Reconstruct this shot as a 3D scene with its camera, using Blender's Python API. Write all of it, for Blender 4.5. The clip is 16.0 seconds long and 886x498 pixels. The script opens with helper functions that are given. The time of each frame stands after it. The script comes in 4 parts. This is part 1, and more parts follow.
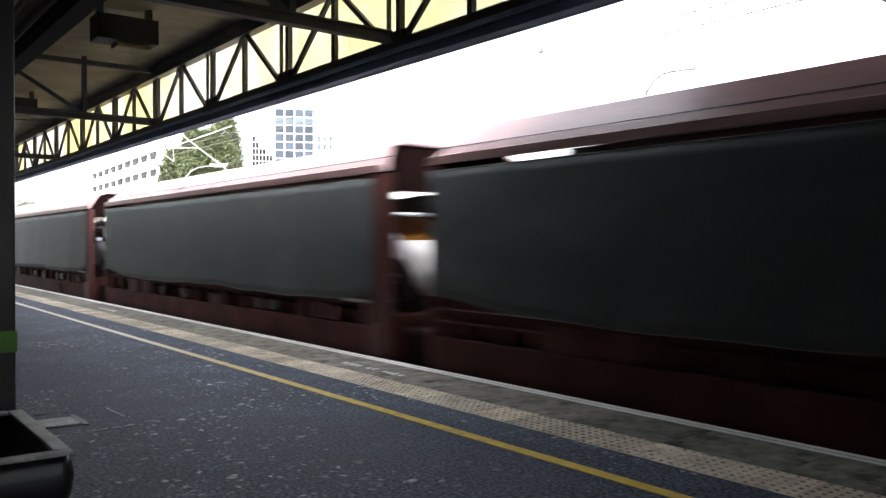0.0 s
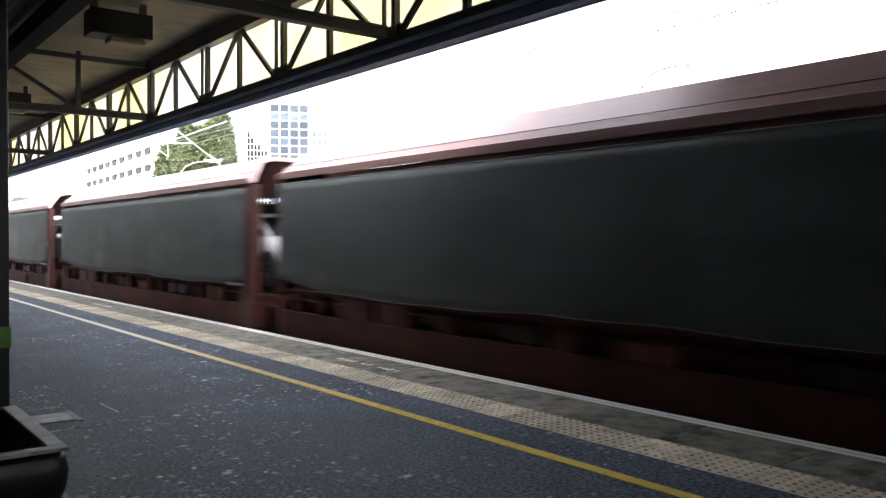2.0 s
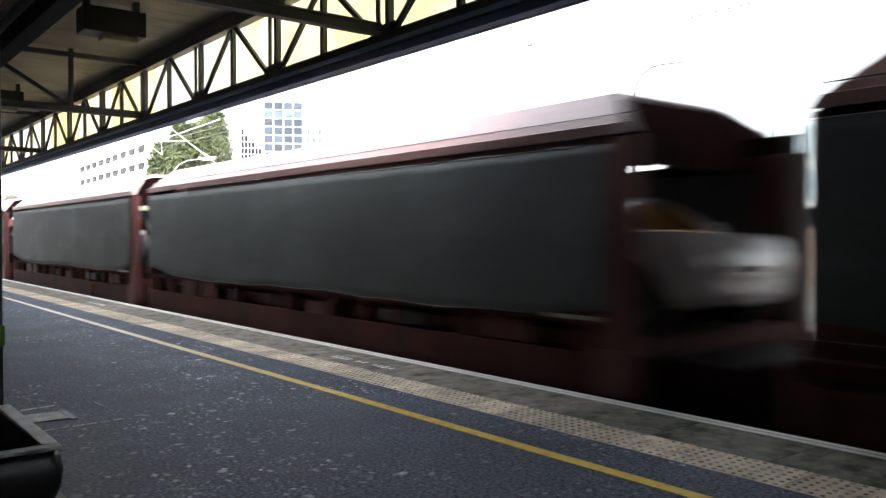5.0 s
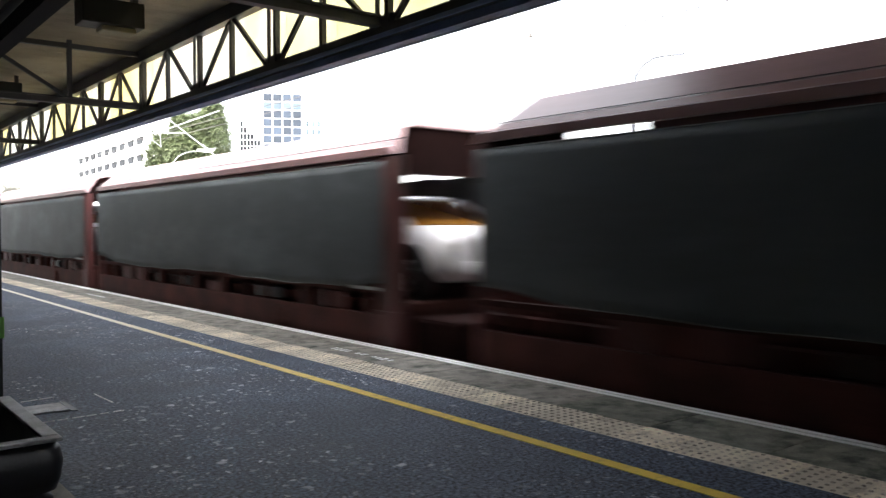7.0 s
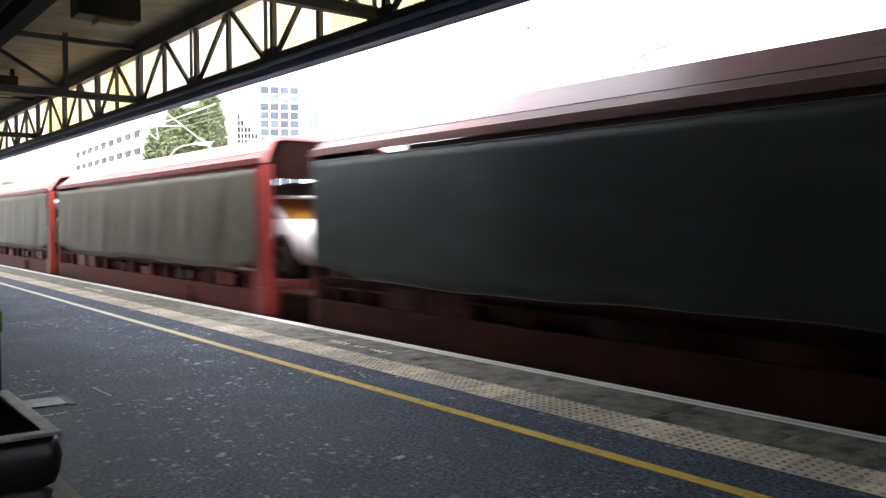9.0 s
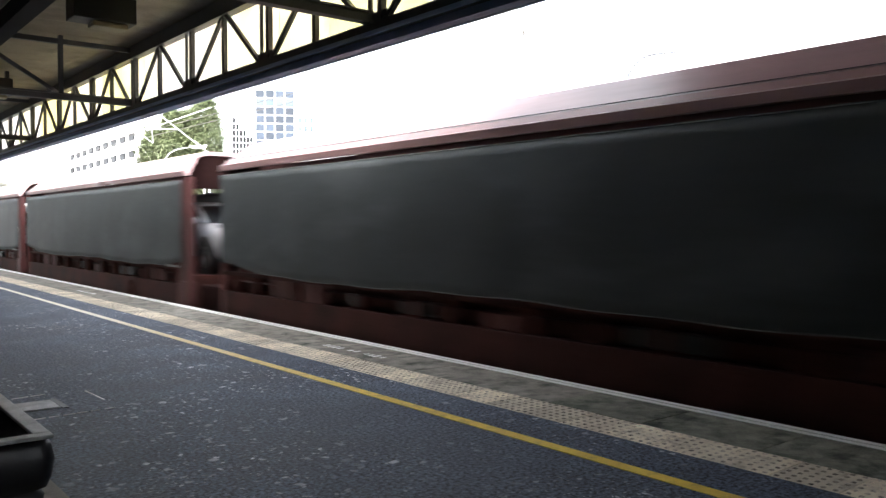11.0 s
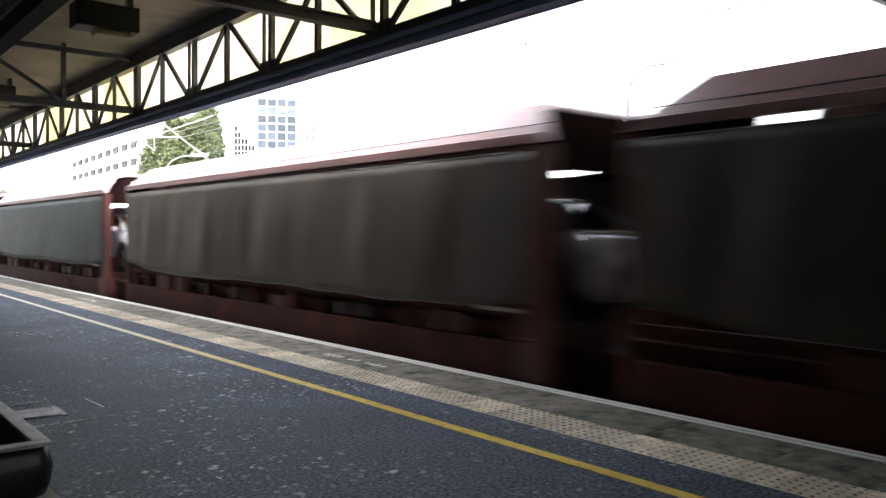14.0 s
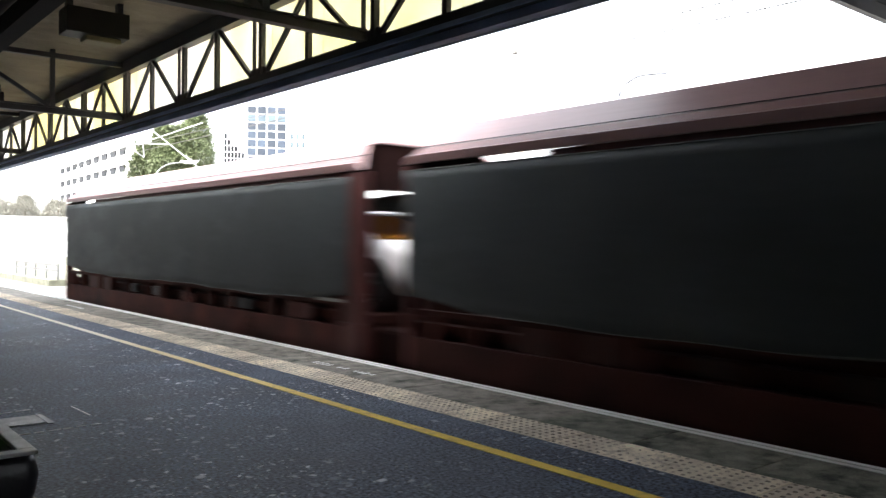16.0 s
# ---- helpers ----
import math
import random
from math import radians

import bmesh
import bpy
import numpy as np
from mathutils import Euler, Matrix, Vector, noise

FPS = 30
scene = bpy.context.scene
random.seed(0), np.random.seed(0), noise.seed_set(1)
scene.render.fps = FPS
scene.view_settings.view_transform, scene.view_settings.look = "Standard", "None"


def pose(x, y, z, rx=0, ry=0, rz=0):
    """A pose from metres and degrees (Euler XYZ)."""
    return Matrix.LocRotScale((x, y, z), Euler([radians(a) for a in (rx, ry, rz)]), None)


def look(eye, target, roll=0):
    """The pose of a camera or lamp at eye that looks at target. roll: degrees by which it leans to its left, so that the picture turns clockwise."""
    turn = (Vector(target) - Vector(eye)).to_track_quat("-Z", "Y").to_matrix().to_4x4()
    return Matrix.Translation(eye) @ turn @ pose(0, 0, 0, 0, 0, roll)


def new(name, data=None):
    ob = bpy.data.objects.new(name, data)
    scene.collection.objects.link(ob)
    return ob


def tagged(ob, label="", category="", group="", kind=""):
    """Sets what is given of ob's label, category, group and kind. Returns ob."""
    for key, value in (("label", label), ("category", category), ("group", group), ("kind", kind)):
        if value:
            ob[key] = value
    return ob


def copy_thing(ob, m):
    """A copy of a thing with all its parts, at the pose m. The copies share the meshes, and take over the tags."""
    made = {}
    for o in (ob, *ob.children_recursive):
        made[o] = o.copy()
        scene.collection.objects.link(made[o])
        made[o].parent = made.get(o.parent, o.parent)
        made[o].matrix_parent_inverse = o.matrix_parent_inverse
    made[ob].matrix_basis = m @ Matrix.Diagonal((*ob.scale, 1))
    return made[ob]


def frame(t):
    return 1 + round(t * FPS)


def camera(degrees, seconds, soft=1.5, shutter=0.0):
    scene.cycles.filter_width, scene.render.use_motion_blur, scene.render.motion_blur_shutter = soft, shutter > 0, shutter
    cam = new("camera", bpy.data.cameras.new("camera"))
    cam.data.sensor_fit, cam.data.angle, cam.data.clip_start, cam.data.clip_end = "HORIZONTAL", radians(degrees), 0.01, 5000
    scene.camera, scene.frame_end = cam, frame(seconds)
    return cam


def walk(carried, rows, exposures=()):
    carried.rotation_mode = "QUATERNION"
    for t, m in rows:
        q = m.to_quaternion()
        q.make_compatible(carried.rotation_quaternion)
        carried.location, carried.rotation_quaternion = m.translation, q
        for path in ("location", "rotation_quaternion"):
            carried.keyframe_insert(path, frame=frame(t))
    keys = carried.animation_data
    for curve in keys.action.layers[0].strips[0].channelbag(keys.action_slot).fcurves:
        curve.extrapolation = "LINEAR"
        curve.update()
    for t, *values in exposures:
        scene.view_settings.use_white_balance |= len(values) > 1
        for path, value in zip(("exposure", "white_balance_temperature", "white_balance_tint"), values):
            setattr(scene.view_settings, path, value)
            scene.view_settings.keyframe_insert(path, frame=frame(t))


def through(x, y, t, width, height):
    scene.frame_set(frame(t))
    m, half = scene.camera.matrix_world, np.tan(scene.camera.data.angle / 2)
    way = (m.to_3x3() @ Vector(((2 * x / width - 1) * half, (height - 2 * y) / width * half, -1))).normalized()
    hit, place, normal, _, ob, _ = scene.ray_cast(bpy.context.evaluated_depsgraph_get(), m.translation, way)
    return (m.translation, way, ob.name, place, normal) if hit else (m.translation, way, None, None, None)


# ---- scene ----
cam = camera(56.9, 16.0, soft=1.45, shutter=0.45)
EYE = (0.0, 0.0, 1.40)
TURNS = [(0.0, -37.65, -0.4, 0.0), (0.5, -37.76, -0.34, -0.17), (1.0, -37.95, -0.4, -0.06), (1.5, -37.72, -0.53, -0.02),
         (2.0, -37.99, -0.69, -0.05), (2.5, -37.87, -0.64, -0.09), (3.0, -38.08, -0.66, -0.14), (3.5, -38.06, -0.69, -0.09),
         (4.0, -38.09, -0.75, 0.05), (6.5, -38.65, -1.16, -0.06), (7.0, -38.42, -1.43, 0.07), (7.5, -38.63, -1.6, 0.16),
         (8.0, -38.65, -1.72, 0.19), (8.5, -38.56, -1.96, 0.3), (9.0, -38.57, -1.95, 0.24), (11.5, -38.96, -1.59, -0.07),
         (12.0, -38.96, -1.89, -0.08), (12.5, -39.0, -1.82, -0.11), (13.0, -38.93, -1.62, -0.19), (13.5, -38.99, -1.41, -0.32),
         (14.0, -38.86, -0.98, -0.36), (14.5, -39.06, -0.74, -0.27), (15.0, -39.06, -0.69, -0.32), (15.5, -39.19, -0.4, -0.41),
         (16.0, -39.58, -0.4, -0.58)]
walk(cam, [(t, pose(*EYE, 90 + pitch, roll, yaw)) for t, yaw, pitch, roll in TURNS],
     exposures=((0.0, 3.04), (1.5, 3.2), (3.0, 3.36), (4.5, 3.28), (6.5, 3.25), (9.0, 3.46), (12.5, 3.5), (14.5, 3.36), (16.0, 3.22)))

# ---- light ----
SUN_HIGH, SUN_WAY = 55.0, 250.0
world = bpy.data.worlds.new("overcast_sky")
scene.world = world
world.use_nodes = True
wn, wl = world.node_tree.nodes, world.node_tree.links
wn.clear()
sky = wn.new("ShaderNodeTexSky")
sky.sky_type, sky.sun_disc = "NISHITA", False
sky.sun_elevation, sky.sun_rotation = radians(SUN_HIGH), radians(SUN_WAY)
sky.dust_density, sky.air_density = 4.0, 1.0
grey = wn.new("ShaderNodeHueSaturation")
grey.inputs["Saturation"].default_value = 0.25
back = wn.new("ShaderNodeBackground")
back.inputs["Strength"].default_value = 0.15
wout = wn.new("ShaderNodeOutputWorld")
wl.new(sky.outputs[0], grey.inputs["Color"])
wl.new(grey.outputs[0], back.inputs["Color"])
wl.new(back.outputs[0], wout.inputs["Surface"])
sun = new("sun", bpy.data.lights.new("sun", "SUN"))
sun.data.energy, sun.data.angle, sun.data.color = 0.6, radians(30), (1.0, 0.97, 0.93)
sun.matrix_world = look((0, 0, 0), (-math.sin(radians(SUN_WAY)) * math.cos(radians(SUN_HIGH)),
                                    -math.cos(radians(SUN_WAY)) * math.cos(radians(SUN_HIGH)), -math.sin(radians(SUN_HIGH))))


# ---- materials ----
def mat(name, color, rough=0.6, metal=0.0, scale=8.0, vary=0.25, fine=60.0, bump=0.15, dirt=None, dirt_amount=0.0,
        dirt_scale=2.0, spec=0.5, stretch=(1, 1, 1), rand=0.0, coat=0.0):
    m = bpy.data.materials.new(name)
    m.use_nodes = True
    n, l = m.node_tree.nodes, m.node_tree.links
    b = n["Principled BSDF"]
    tc = n.new("ShaderNodeTexCoord")
    mp = n.new("ShaderNodeMapping")
    mp.inputs["Scale"].default_value = stretch
    l.new(tc.outputs["Object"], mp.inputs["Vector"])
    if rand:
        oi0 = n.new("ShaderNodeObjectInfo")
        sh = n.new("ShaderNodeVectorMath")
        sh.operation = "SCALE"
        sh.inputs[0].default_value = (37.0, 61.0, 19.0)
        l.new(oi0.outputs["Random"], sh.inputs["Scale"])
        l.new(sh.outputs[0], mp.inputs["Location"])
    big = n.new("ShaderNodeTexNoise")
    big.inputs["Scale"].default_value, big.inputs["Detail"].default_value = scale, 5
    small = n.new("ShaderNodeTexNoise")
    small.inputs["Scale"].default_value, small.inputs["Detail"].default_value = fine, 3
    l.new(mp.outputs[0], big.inputs["Vector"])
    l.new(mp.outputs[0], small.inputs["Vector"])
    mix = n.new("ShaderNodeMix")
    mix.data_type = "RGBA"
    dark = tuple(c * (1 - vary) for c in color)
    light = tuple(min(1, c * (1 + vary)) for c in color)
    mix.inputs["A"].default_value, mix.inputs["B"].default_value = (*dark, 1), (*light, 1)
    avg = n.new("ShaderNodeMath")
    avg.operation = "MULTIPLY_ADD"
    l.new(small.outputs["Fac"], avg.inputs[0])
    avg.inputs[1].default_value = 0.4
    l.new(big.outputs["Fac"], avg.inputs[2])
    sub = n.new("ShaderNodeMapRange")
    sub.inputs["From Min"].default_value, sub.inputs["From Max"].default_value = 0.45, 0.95
    l.new(avg.outputs[0], sub.inputs["Value"])
    l.new(sub.outputs[0], mix.inputs["Factor"])
    col = mix.outputs["Result"]
    if rand:
        oi = n.new("ShaderNodeObjectInfo")
        mr = n.new("ShaderNodeMapRange")
        mr.inputs["To Min"].default_value, mr.inputs["To Max"].default_value = 1 - rand, 1 + rand
        hs = n.new("ShaderNodeHueSaturation")
        l.new(oi.outputs["Random"], mr.inputs["Value"])
        l.new(mr.outputs[0], hs.inputs["Value"])
        l.new(col, hs.inputs["Color"])
        col = hs.outputs[0]
    if dirt:
        dn = n.new("ShaderNodeTexNoise")
        dn.inputs["Scale"].default_value, dn.inputs["Detail"].default_value, dn.inputs["Roughness"].default_value = dirt_scale, 8, 0.65
        l.new(mp.outputs[0], dn.inputs["Vector"])
        ramp = n.new("ShaderNodeMapRange")
        ramp.inputs["From Min"].default_value, ramp.inputs["From Max"].default_value = 0.5, 0.68
        ramp.inputs["To Max"].default_value = dirt_amount
        l.new(dn.outputs["Fac"], ramp.inputs["Value"])
        dm = n.new("ShaderNodeMix")
        dm.data_type = "RGBA"
        dm.inputs["B"].default_value = (*dirt, 1)
        l.new(ramp.outputs[0], dm.inputs["Factor"])
        l.new(col, dm.inputs["A"])
        col = dm.outputs["Result"]
    l.new(col, b.inputs["Base Color"])
    rr = n.new("ShaderNodeMapRange")
    rr.inputs["To Min"].default_value, rr.inputs["To Max"].default_value = max(0.02, rough - 0.12), min(1, rough + 0.12)
    l.new(big.outputs["Fac"], rr.inputs["Value"])
    l.new(rr.outputs[0], b.inputs["Roughness"])
    b.inputs["Metallic"].default_value = metal
    b.inputs["Specular IOR Level"].default_value = spec
    b.inputs["Coat Weight"].default_value = coat
    if bump:
        bp = n.new("ShaderNodeBump")
        bp.inputs["Strength"].default_value, bp.inputs["Distance"].default_value = bump, 0.01
        l.new(small.outputs["Fac"], bp.inputs["Height"])
        l.new(bp.outputs[0], b.inputs["Normal"])
    return m


def glass_mat(name, color, rough=0.05, clear=0.5):
    """Tinted pane: part clear, part glossy."""
    m = bpy.data.materials.new(name)
    m.use_nodes = True
    n, l = m.node_tree.nodes, m.node_tree.links
    b = n["Principled BSDF"]
    b.inputs["Base Color"].default_value, b.inputs["Roughness"].default_value = (*color, 1), rough
    tr = n.new("ShaderNodeBsdfTransparent")
    tr.inputs["Color"].default_value = (*[min(1, c * 2 + 0.1) for c in color], 1)
    mx = n.new("ShaderNodeMixShader")
    mx.inputs[0].default_value = clear
    l.new(b.outputs[0], mx.inputs[1])
    l.new(tr.outputs[0], mx.inputs[2])
    l.new(mx.outputs[0], n["Material Output"].inputs["Surface"])
    return m


def asphalt_mat():
    m = mat("worn_asphalt", (0.049, 0.059, 0.081), rough=0.68, spec=0.28, scale=1.2, vary=0.35, fine=90, bump=0.6,
            dirt=(0.086, 0.106, 0.142), dirt_amount=0.8, dirt_scale=0.8)
    n, l = m.node_tree.nodes, m.node_tree.links
    b = n["Principled BSDF"]
    col = b.inputs["Base Color"].links[0].from_socket
    tc = n.new("ShaderNodeTexCoord")
    wob = n.new("ShaderNodeTexNoise")
    wob.inputs["Scale"].default_value, wob.inputs["Detail"].default_value = 11, 4
    l.new(tc.outputs["Object"], wob.inputs["Vector"])
    dv = n.new("ShaderNodeMix")
    dv.data_type = "RGBA"
    dv.inputs["Factor"].default_value = 0.10
    l.new(tc.outputs["Object"], dv.inputs["A"])
    l.new(wob.outputs["Color"], dv.inputs["B"])
    # fine stone grain
    gr = n.new("ShaderNodeTexNoise")
    gr.inputs["Scale"].default_value, gr.inputs["Detail"].default_value = 38, 4
    l.new(tc.outputs["Object"], gr.inputs["Vector"])
    gl = n.new("ShaderNodeMapRange")
    gl.inputs["From Min"].default_value, gl.inputs["From Max"].default_value = 0.35, 0.65
    gl.inputs["To Min"].default_value, gl.inputs["To Max"].default_value = 0.15, 2.5
    l.new(gr.outputs["Fac"], gl.inputs["Value"])
    hs = n.new("ShaderNodeHueSaturation")
    l.new(gl.outputs[0], hs.inputs["Value"])
    l.new(col, hs.inputs["Color"])
    col = hs.outputs[0]
    patch = n.new("ShaderNodeTexNoise")
    patch.inputs["Scale"].default_value, patch.inputs["Detail"].default_value = 0.7, 4
    l.new(tc.outputs["Object"], patch.inputs["Vector"])
    pl = n.new("ShaderNodeMapRange")
    pl.inputs["From Min"].default_value, pl.inputs["From Max"].default_value = 0.42, 0.62
    pl.inputs["To Min"].default_value = 0.08
    l.new(patch.outputs["Fac"], pl.inputs["Value"])
    for scale, r0, r1, p0, tint in ((7.0, 0.24, 0.17, 0.62, 0.85), (15.0, 0.30, 0.20, 0.52, 0.85), (36.0, 0.36, 0.20, 0.55, 0.62)):
        vo = n.new("ShaderNodeTexVoronoi")
        vo.inputs["Scale"].default_value = scale
        l.new(dv.outputs["Result"], vo.inputs["Vector"])
        lim = n.new("ShaderNodeMapRange")
        lim.inputs["From Min"].default_value, lim.inputs["From Max"].default_value = r0, r1
        l.new(vo.outputs["Distance"], lim.inputs["Value"])
        spot = n.new("ShaderNodeSeparateColor")
        l.new(vo.outputs["Color"], spot.inputs[0])
        pick = n.new("ShaderNodeMapRange")
        pick.inputs["From Min"].default_value, pick.inputs["From Max"].default_value = p0, 1.0
        l.new(spot.outputs[0], pick.inputs["Value"])
        m1 = n.new("ShaderNodeMath")
        m1.operation = "MULTIPLY"
        l.new(lim.outputs[0], m1.inputs[0])
        l.new(pl.outputs[0], m1.inputs[1])
        m2 = n.new("ShaderNodeMath")
        m2.operation = "MULTIPLY"
        l.new(m1.outputs[0], m2.inputs[0])
        l.new(pick.outputs[0], m2.inputs[1])
        mx = n.new("ShaderNodeMix")
        mx.data_type = "RGBA"
        mx.inputs["B"].default_value = (tint, tint * 1.02, tint * 1.08, 1)
        l.new(m2.outputs[0], mx.inputs["Factor"])
        l.new(col, mx.inputs["A"])
        col = mx.outputs["Result"]
    l.new(col, b.inputs["Base Color"])
    return m


def translucent_mat(name, color, through=0.6):
    m = bpy.data.materials.new(name)
    m.use_nodes = True
    n, l = m.node_tree.nodes, m.node_tree.links
    b = n["Principled BSDF"]
    b.inputs["Roughness"].default_value = 0.5
    tc = n.new("ShaderNodeTexCoord")
    no = n.new("ShaderNodeTexNoise")
    no.inputs["Scale"].default_value, no.inputs["Detail"].default_value = 1.6, 5
    l.new(tc.outputs["Object"], no.inputs["Vector"])
    mx = n.new("ShaderNodeMix")
    mx.data_type = "RGBA"
    mx.inputs["A"].default_value = (0.99, 0.98, 0.90, 1)
    mx.inputs["B"].default_value = (*color, 1)
    oi, ad = n.new("ShaderNodeObjectInfo"), n.new("ShaderNodeMath")
    ad.operation = "ADD"
    l.new(oi.outputs["Random"], ad.inputs[0])
    l.new(no.outputs["Fac"], ad.inputs[1])
    age = n.new("ShaderNodeMapRange")
    age.inputs["From Min"].default_value, age.inputs["From Max"].default_value = 0.6, 1.25
    l.new(ad.outputs[0], age.inputs["Value"])
    l.new(age.outputs[0], mx.inputs["Factor"])
    l.new(mx.outputs["Result"], b.inputs["Base Color"])
    tl = n.new("ShaderNodeBsdfTranslucent")
    tp = n.new("ShaderNodeBsdfTransparent")
    l.new(mx.outputs["Result"], tl.inputs["Color"])
    l.new(mx.outputs["Result"], tp.inputs["Color"])
    s1 = n.new("ShaderNodeMixShader")
    s1.inputs[0].default_value = 0.45
    l.new(tl.outputs[0], s1.inputs[1])
    l.new(tp.outputs[0], s1.inputs[2])
    s2 = n.new("ShaderNodeMixShader")
    s2.inputs[0].default_value = 1 - through * 0.2
    l.new(b.outputs[0], s2.inputs[1])
    l.new(s1.outputs[0], s2.inputs[2])
    l.new(s2.outputs[0], n["Material Output"].inputs["Surface"])
    return m


ASPHALT = asphalt_mat()
CONCRETE = mat("stained_concrete", (0.27, 0.25, 0.215), 0.85, scale=2.5, vary=0.35, fine=70, bump=0.4,
               dirt=(0.07, 0.075, 0.058), dirt_amount=0.9, dirt_scale=2.2)
COPING = mat("lichen_stained_concrete", (0.27, 0.245, 0.205), 0.85, scale=6, vary=0.45, fine=70, bump=0.4, rand=0.12,
             dirt=(0.045, 0.052, 0.036), dirt_amount=1.0, dirt_scale=4.2)
COPING_MOSSY = mat("mossy_dark_concrete", (0.20, 0.20, 0.155), 0.88, scale=7, vary=0.5, fine=70, bump=0.5, rand=0.12,
                   dirt=(0.030, 0.038, 0.026), dirt_amount=1.0, dirt_scale=3.6)
TACTILE = mat("buff_tactile_concrete", (0.84, 0.71, 0.55), 0.85, scale=3, vary=0.25, fine=80, bump=0.4, rand=0.14,
              dirt=(0.27, 0.21, 0.15), dirt_amount=0.65, dirt_scale=7.0)
WHITE_PAINT = mat("worn_white_line", (0.93, 0.93, 0.90), 0.6, scale=6, vary=0.06, fine=60, bump=0.2,
                  dirt=(0.40, 0.40, 0.36), dirt_amount=0.35, dirt_scale=6)


def safety_line_mat():
    """Worn yellow paint, whitened towards the far end of the platform to stand for glare."""
    m = mat("worn_yellow_line", (0.98, 0.66, 0.08), 0.7, scale=6, vary=0.12, fine=60, bump=0.2,
            dirt=(0.25, 0.18, 0.06), dirt_amount=0.45, dirt_scale=7)
    n, l = m.node_tree.nodes, m.node_tree.links
    b = n["Principled BSDF"]
    col = b.inputs["Base Color"].links[0].from_socket
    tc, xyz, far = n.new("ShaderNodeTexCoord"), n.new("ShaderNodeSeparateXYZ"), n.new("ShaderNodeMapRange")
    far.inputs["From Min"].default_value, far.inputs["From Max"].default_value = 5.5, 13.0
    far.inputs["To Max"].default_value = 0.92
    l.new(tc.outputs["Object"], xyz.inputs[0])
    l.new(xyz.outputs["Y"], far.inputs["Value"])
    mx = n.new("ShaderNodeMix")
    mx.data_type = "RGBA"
    # glare painted in: near-white mixed over the yellow by distance
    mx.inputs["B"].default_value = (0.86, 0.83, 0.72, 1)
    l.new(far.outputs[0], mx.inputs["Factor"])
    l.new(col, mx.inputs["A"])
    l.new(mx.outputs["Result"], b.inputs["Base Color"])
    return m


YELLOW_PAINT = safety_line_mat()
BALLAST = mat("ballast_stone", (0.115, 0.11, 0.10), 0.9, scale=6, vary=0.5, fine=30, bump=0.8)
GRASS = mat("grass_verge", (0.12, 0.12, 0.085), 0.9, scale=2, vary=0.5, fine=40, bump=0.8)
STEEL_DARK = mat("dark_blue_painted_steel", (0.058, 0.062, 0.074), 0.45, scale=4, vary=0.3, fine=60, bump=0.1,
                 dirt=(0.06, 0.05, 0.04), dirt_amount=0.5)
# blue-grey paint lightened to carry the sky sheen on gutter and chord
GUTTER_SHEEN = mat("blue_grey_gutter_sheen", (0.34, 0.45, 0.66), 0.55, scale=3, vary=0.2, fine=40, bump=0.05)
MATTE_STEEL = mat("matte_dark_painted_steel", (0.016, 0.016, 0.019), 0.8, scale=4, vary=0.35, fine=60, bump=0.1, spec=0.2)
RUSTY_PIPE = mat("red_brown_service_pipe", (0.16, 0.055, 0.045), 0.6, scale=5, vary=0.3)
CEILING = mat("grimy_ceiling_board", (0.36, 0.315, 0.24), 0.8, scale=1.5, vary=0.2, fine=40, bump=0.1,
              dirt=(0.16, 0.135, 0.10), dirt_amount=0.6, dirt_scale=0.9)
GLAZE = translucent_mat("yellowed_glazing", (0.95, 0.88, 0.56))
BLACK = mat("black_plastic", (0.007, 0.007, 0.009), 0.42, scale=10, vary=0.3, fine=80, bump=0.1)
RIM_GREY = mat("scuffed_grey_rim", (0.42, 0.42, 0.43), 0.5, scale=8, vary=0.4, fine=60, bump=0.2)
GREEN = mat("green_band_paint", (0.10, 0.30, 0.03), 0.5, vary=0.15)
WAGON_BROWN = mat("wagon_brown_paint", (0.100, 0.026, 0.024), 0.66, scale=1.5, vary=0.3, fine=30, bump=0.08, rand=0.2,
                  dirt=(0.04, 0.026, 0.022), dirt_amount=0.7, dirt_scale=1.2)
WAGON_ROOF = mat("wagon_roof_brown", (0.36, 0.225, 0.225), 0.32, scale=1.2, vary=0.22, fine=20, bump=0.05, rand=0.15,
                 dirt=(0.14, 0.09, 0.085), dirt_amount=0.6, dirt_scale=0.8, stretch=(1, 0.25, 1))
WAGON_RED = mat("wagon_fresh_red_paint", (0.32, 0.035, 0.03), 0.45, scale=1.5, vary=0.2, fine=30, bump=0.06,
                dirt=(0.12, 0.03, 0.025), dirt_amount=0.5, dirt_scale=1.2)
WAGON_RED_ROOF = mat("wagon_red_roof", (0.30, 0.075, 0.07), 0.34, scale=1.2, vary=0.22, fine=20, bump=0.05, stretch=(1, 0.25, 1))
WAGON_RED_DIRTY = mat("wagon_red_underframe", (0.13, 0.022, 0.018), 0.7, scale=2, vary=0.4, fine=40, bump=0.2)
# near-black brown: the shade of the recessed wagon ends put into the colour
HEADER_SHADE = mat("shaded_header_paint", (0.018, 0.0075, 0.007), 0.95, scale=2, vary=0.4, fine=40, bump=0.2, spec=0.08)
WAGON_DIRTY = mat("wagon_underframe_grime", (0.060, 0.019, 0.015), 0.85, scale=2, vary=0.6, fine=40, bump=0.2, rand=0.2, spec=0.25)
CURTAIN = mat("dark_green_curtain", (0.054, 0.063, 0.066), 0.58, scale=1.0, vary=0.25, fine=14, bump=0.05, rand=0.18,
              spec=0.28, dirt=(0.092, 0.105, 0.112), dirt_amount=0.7, dirt_scale=1.1, stretch=(1, 0.45, 1))
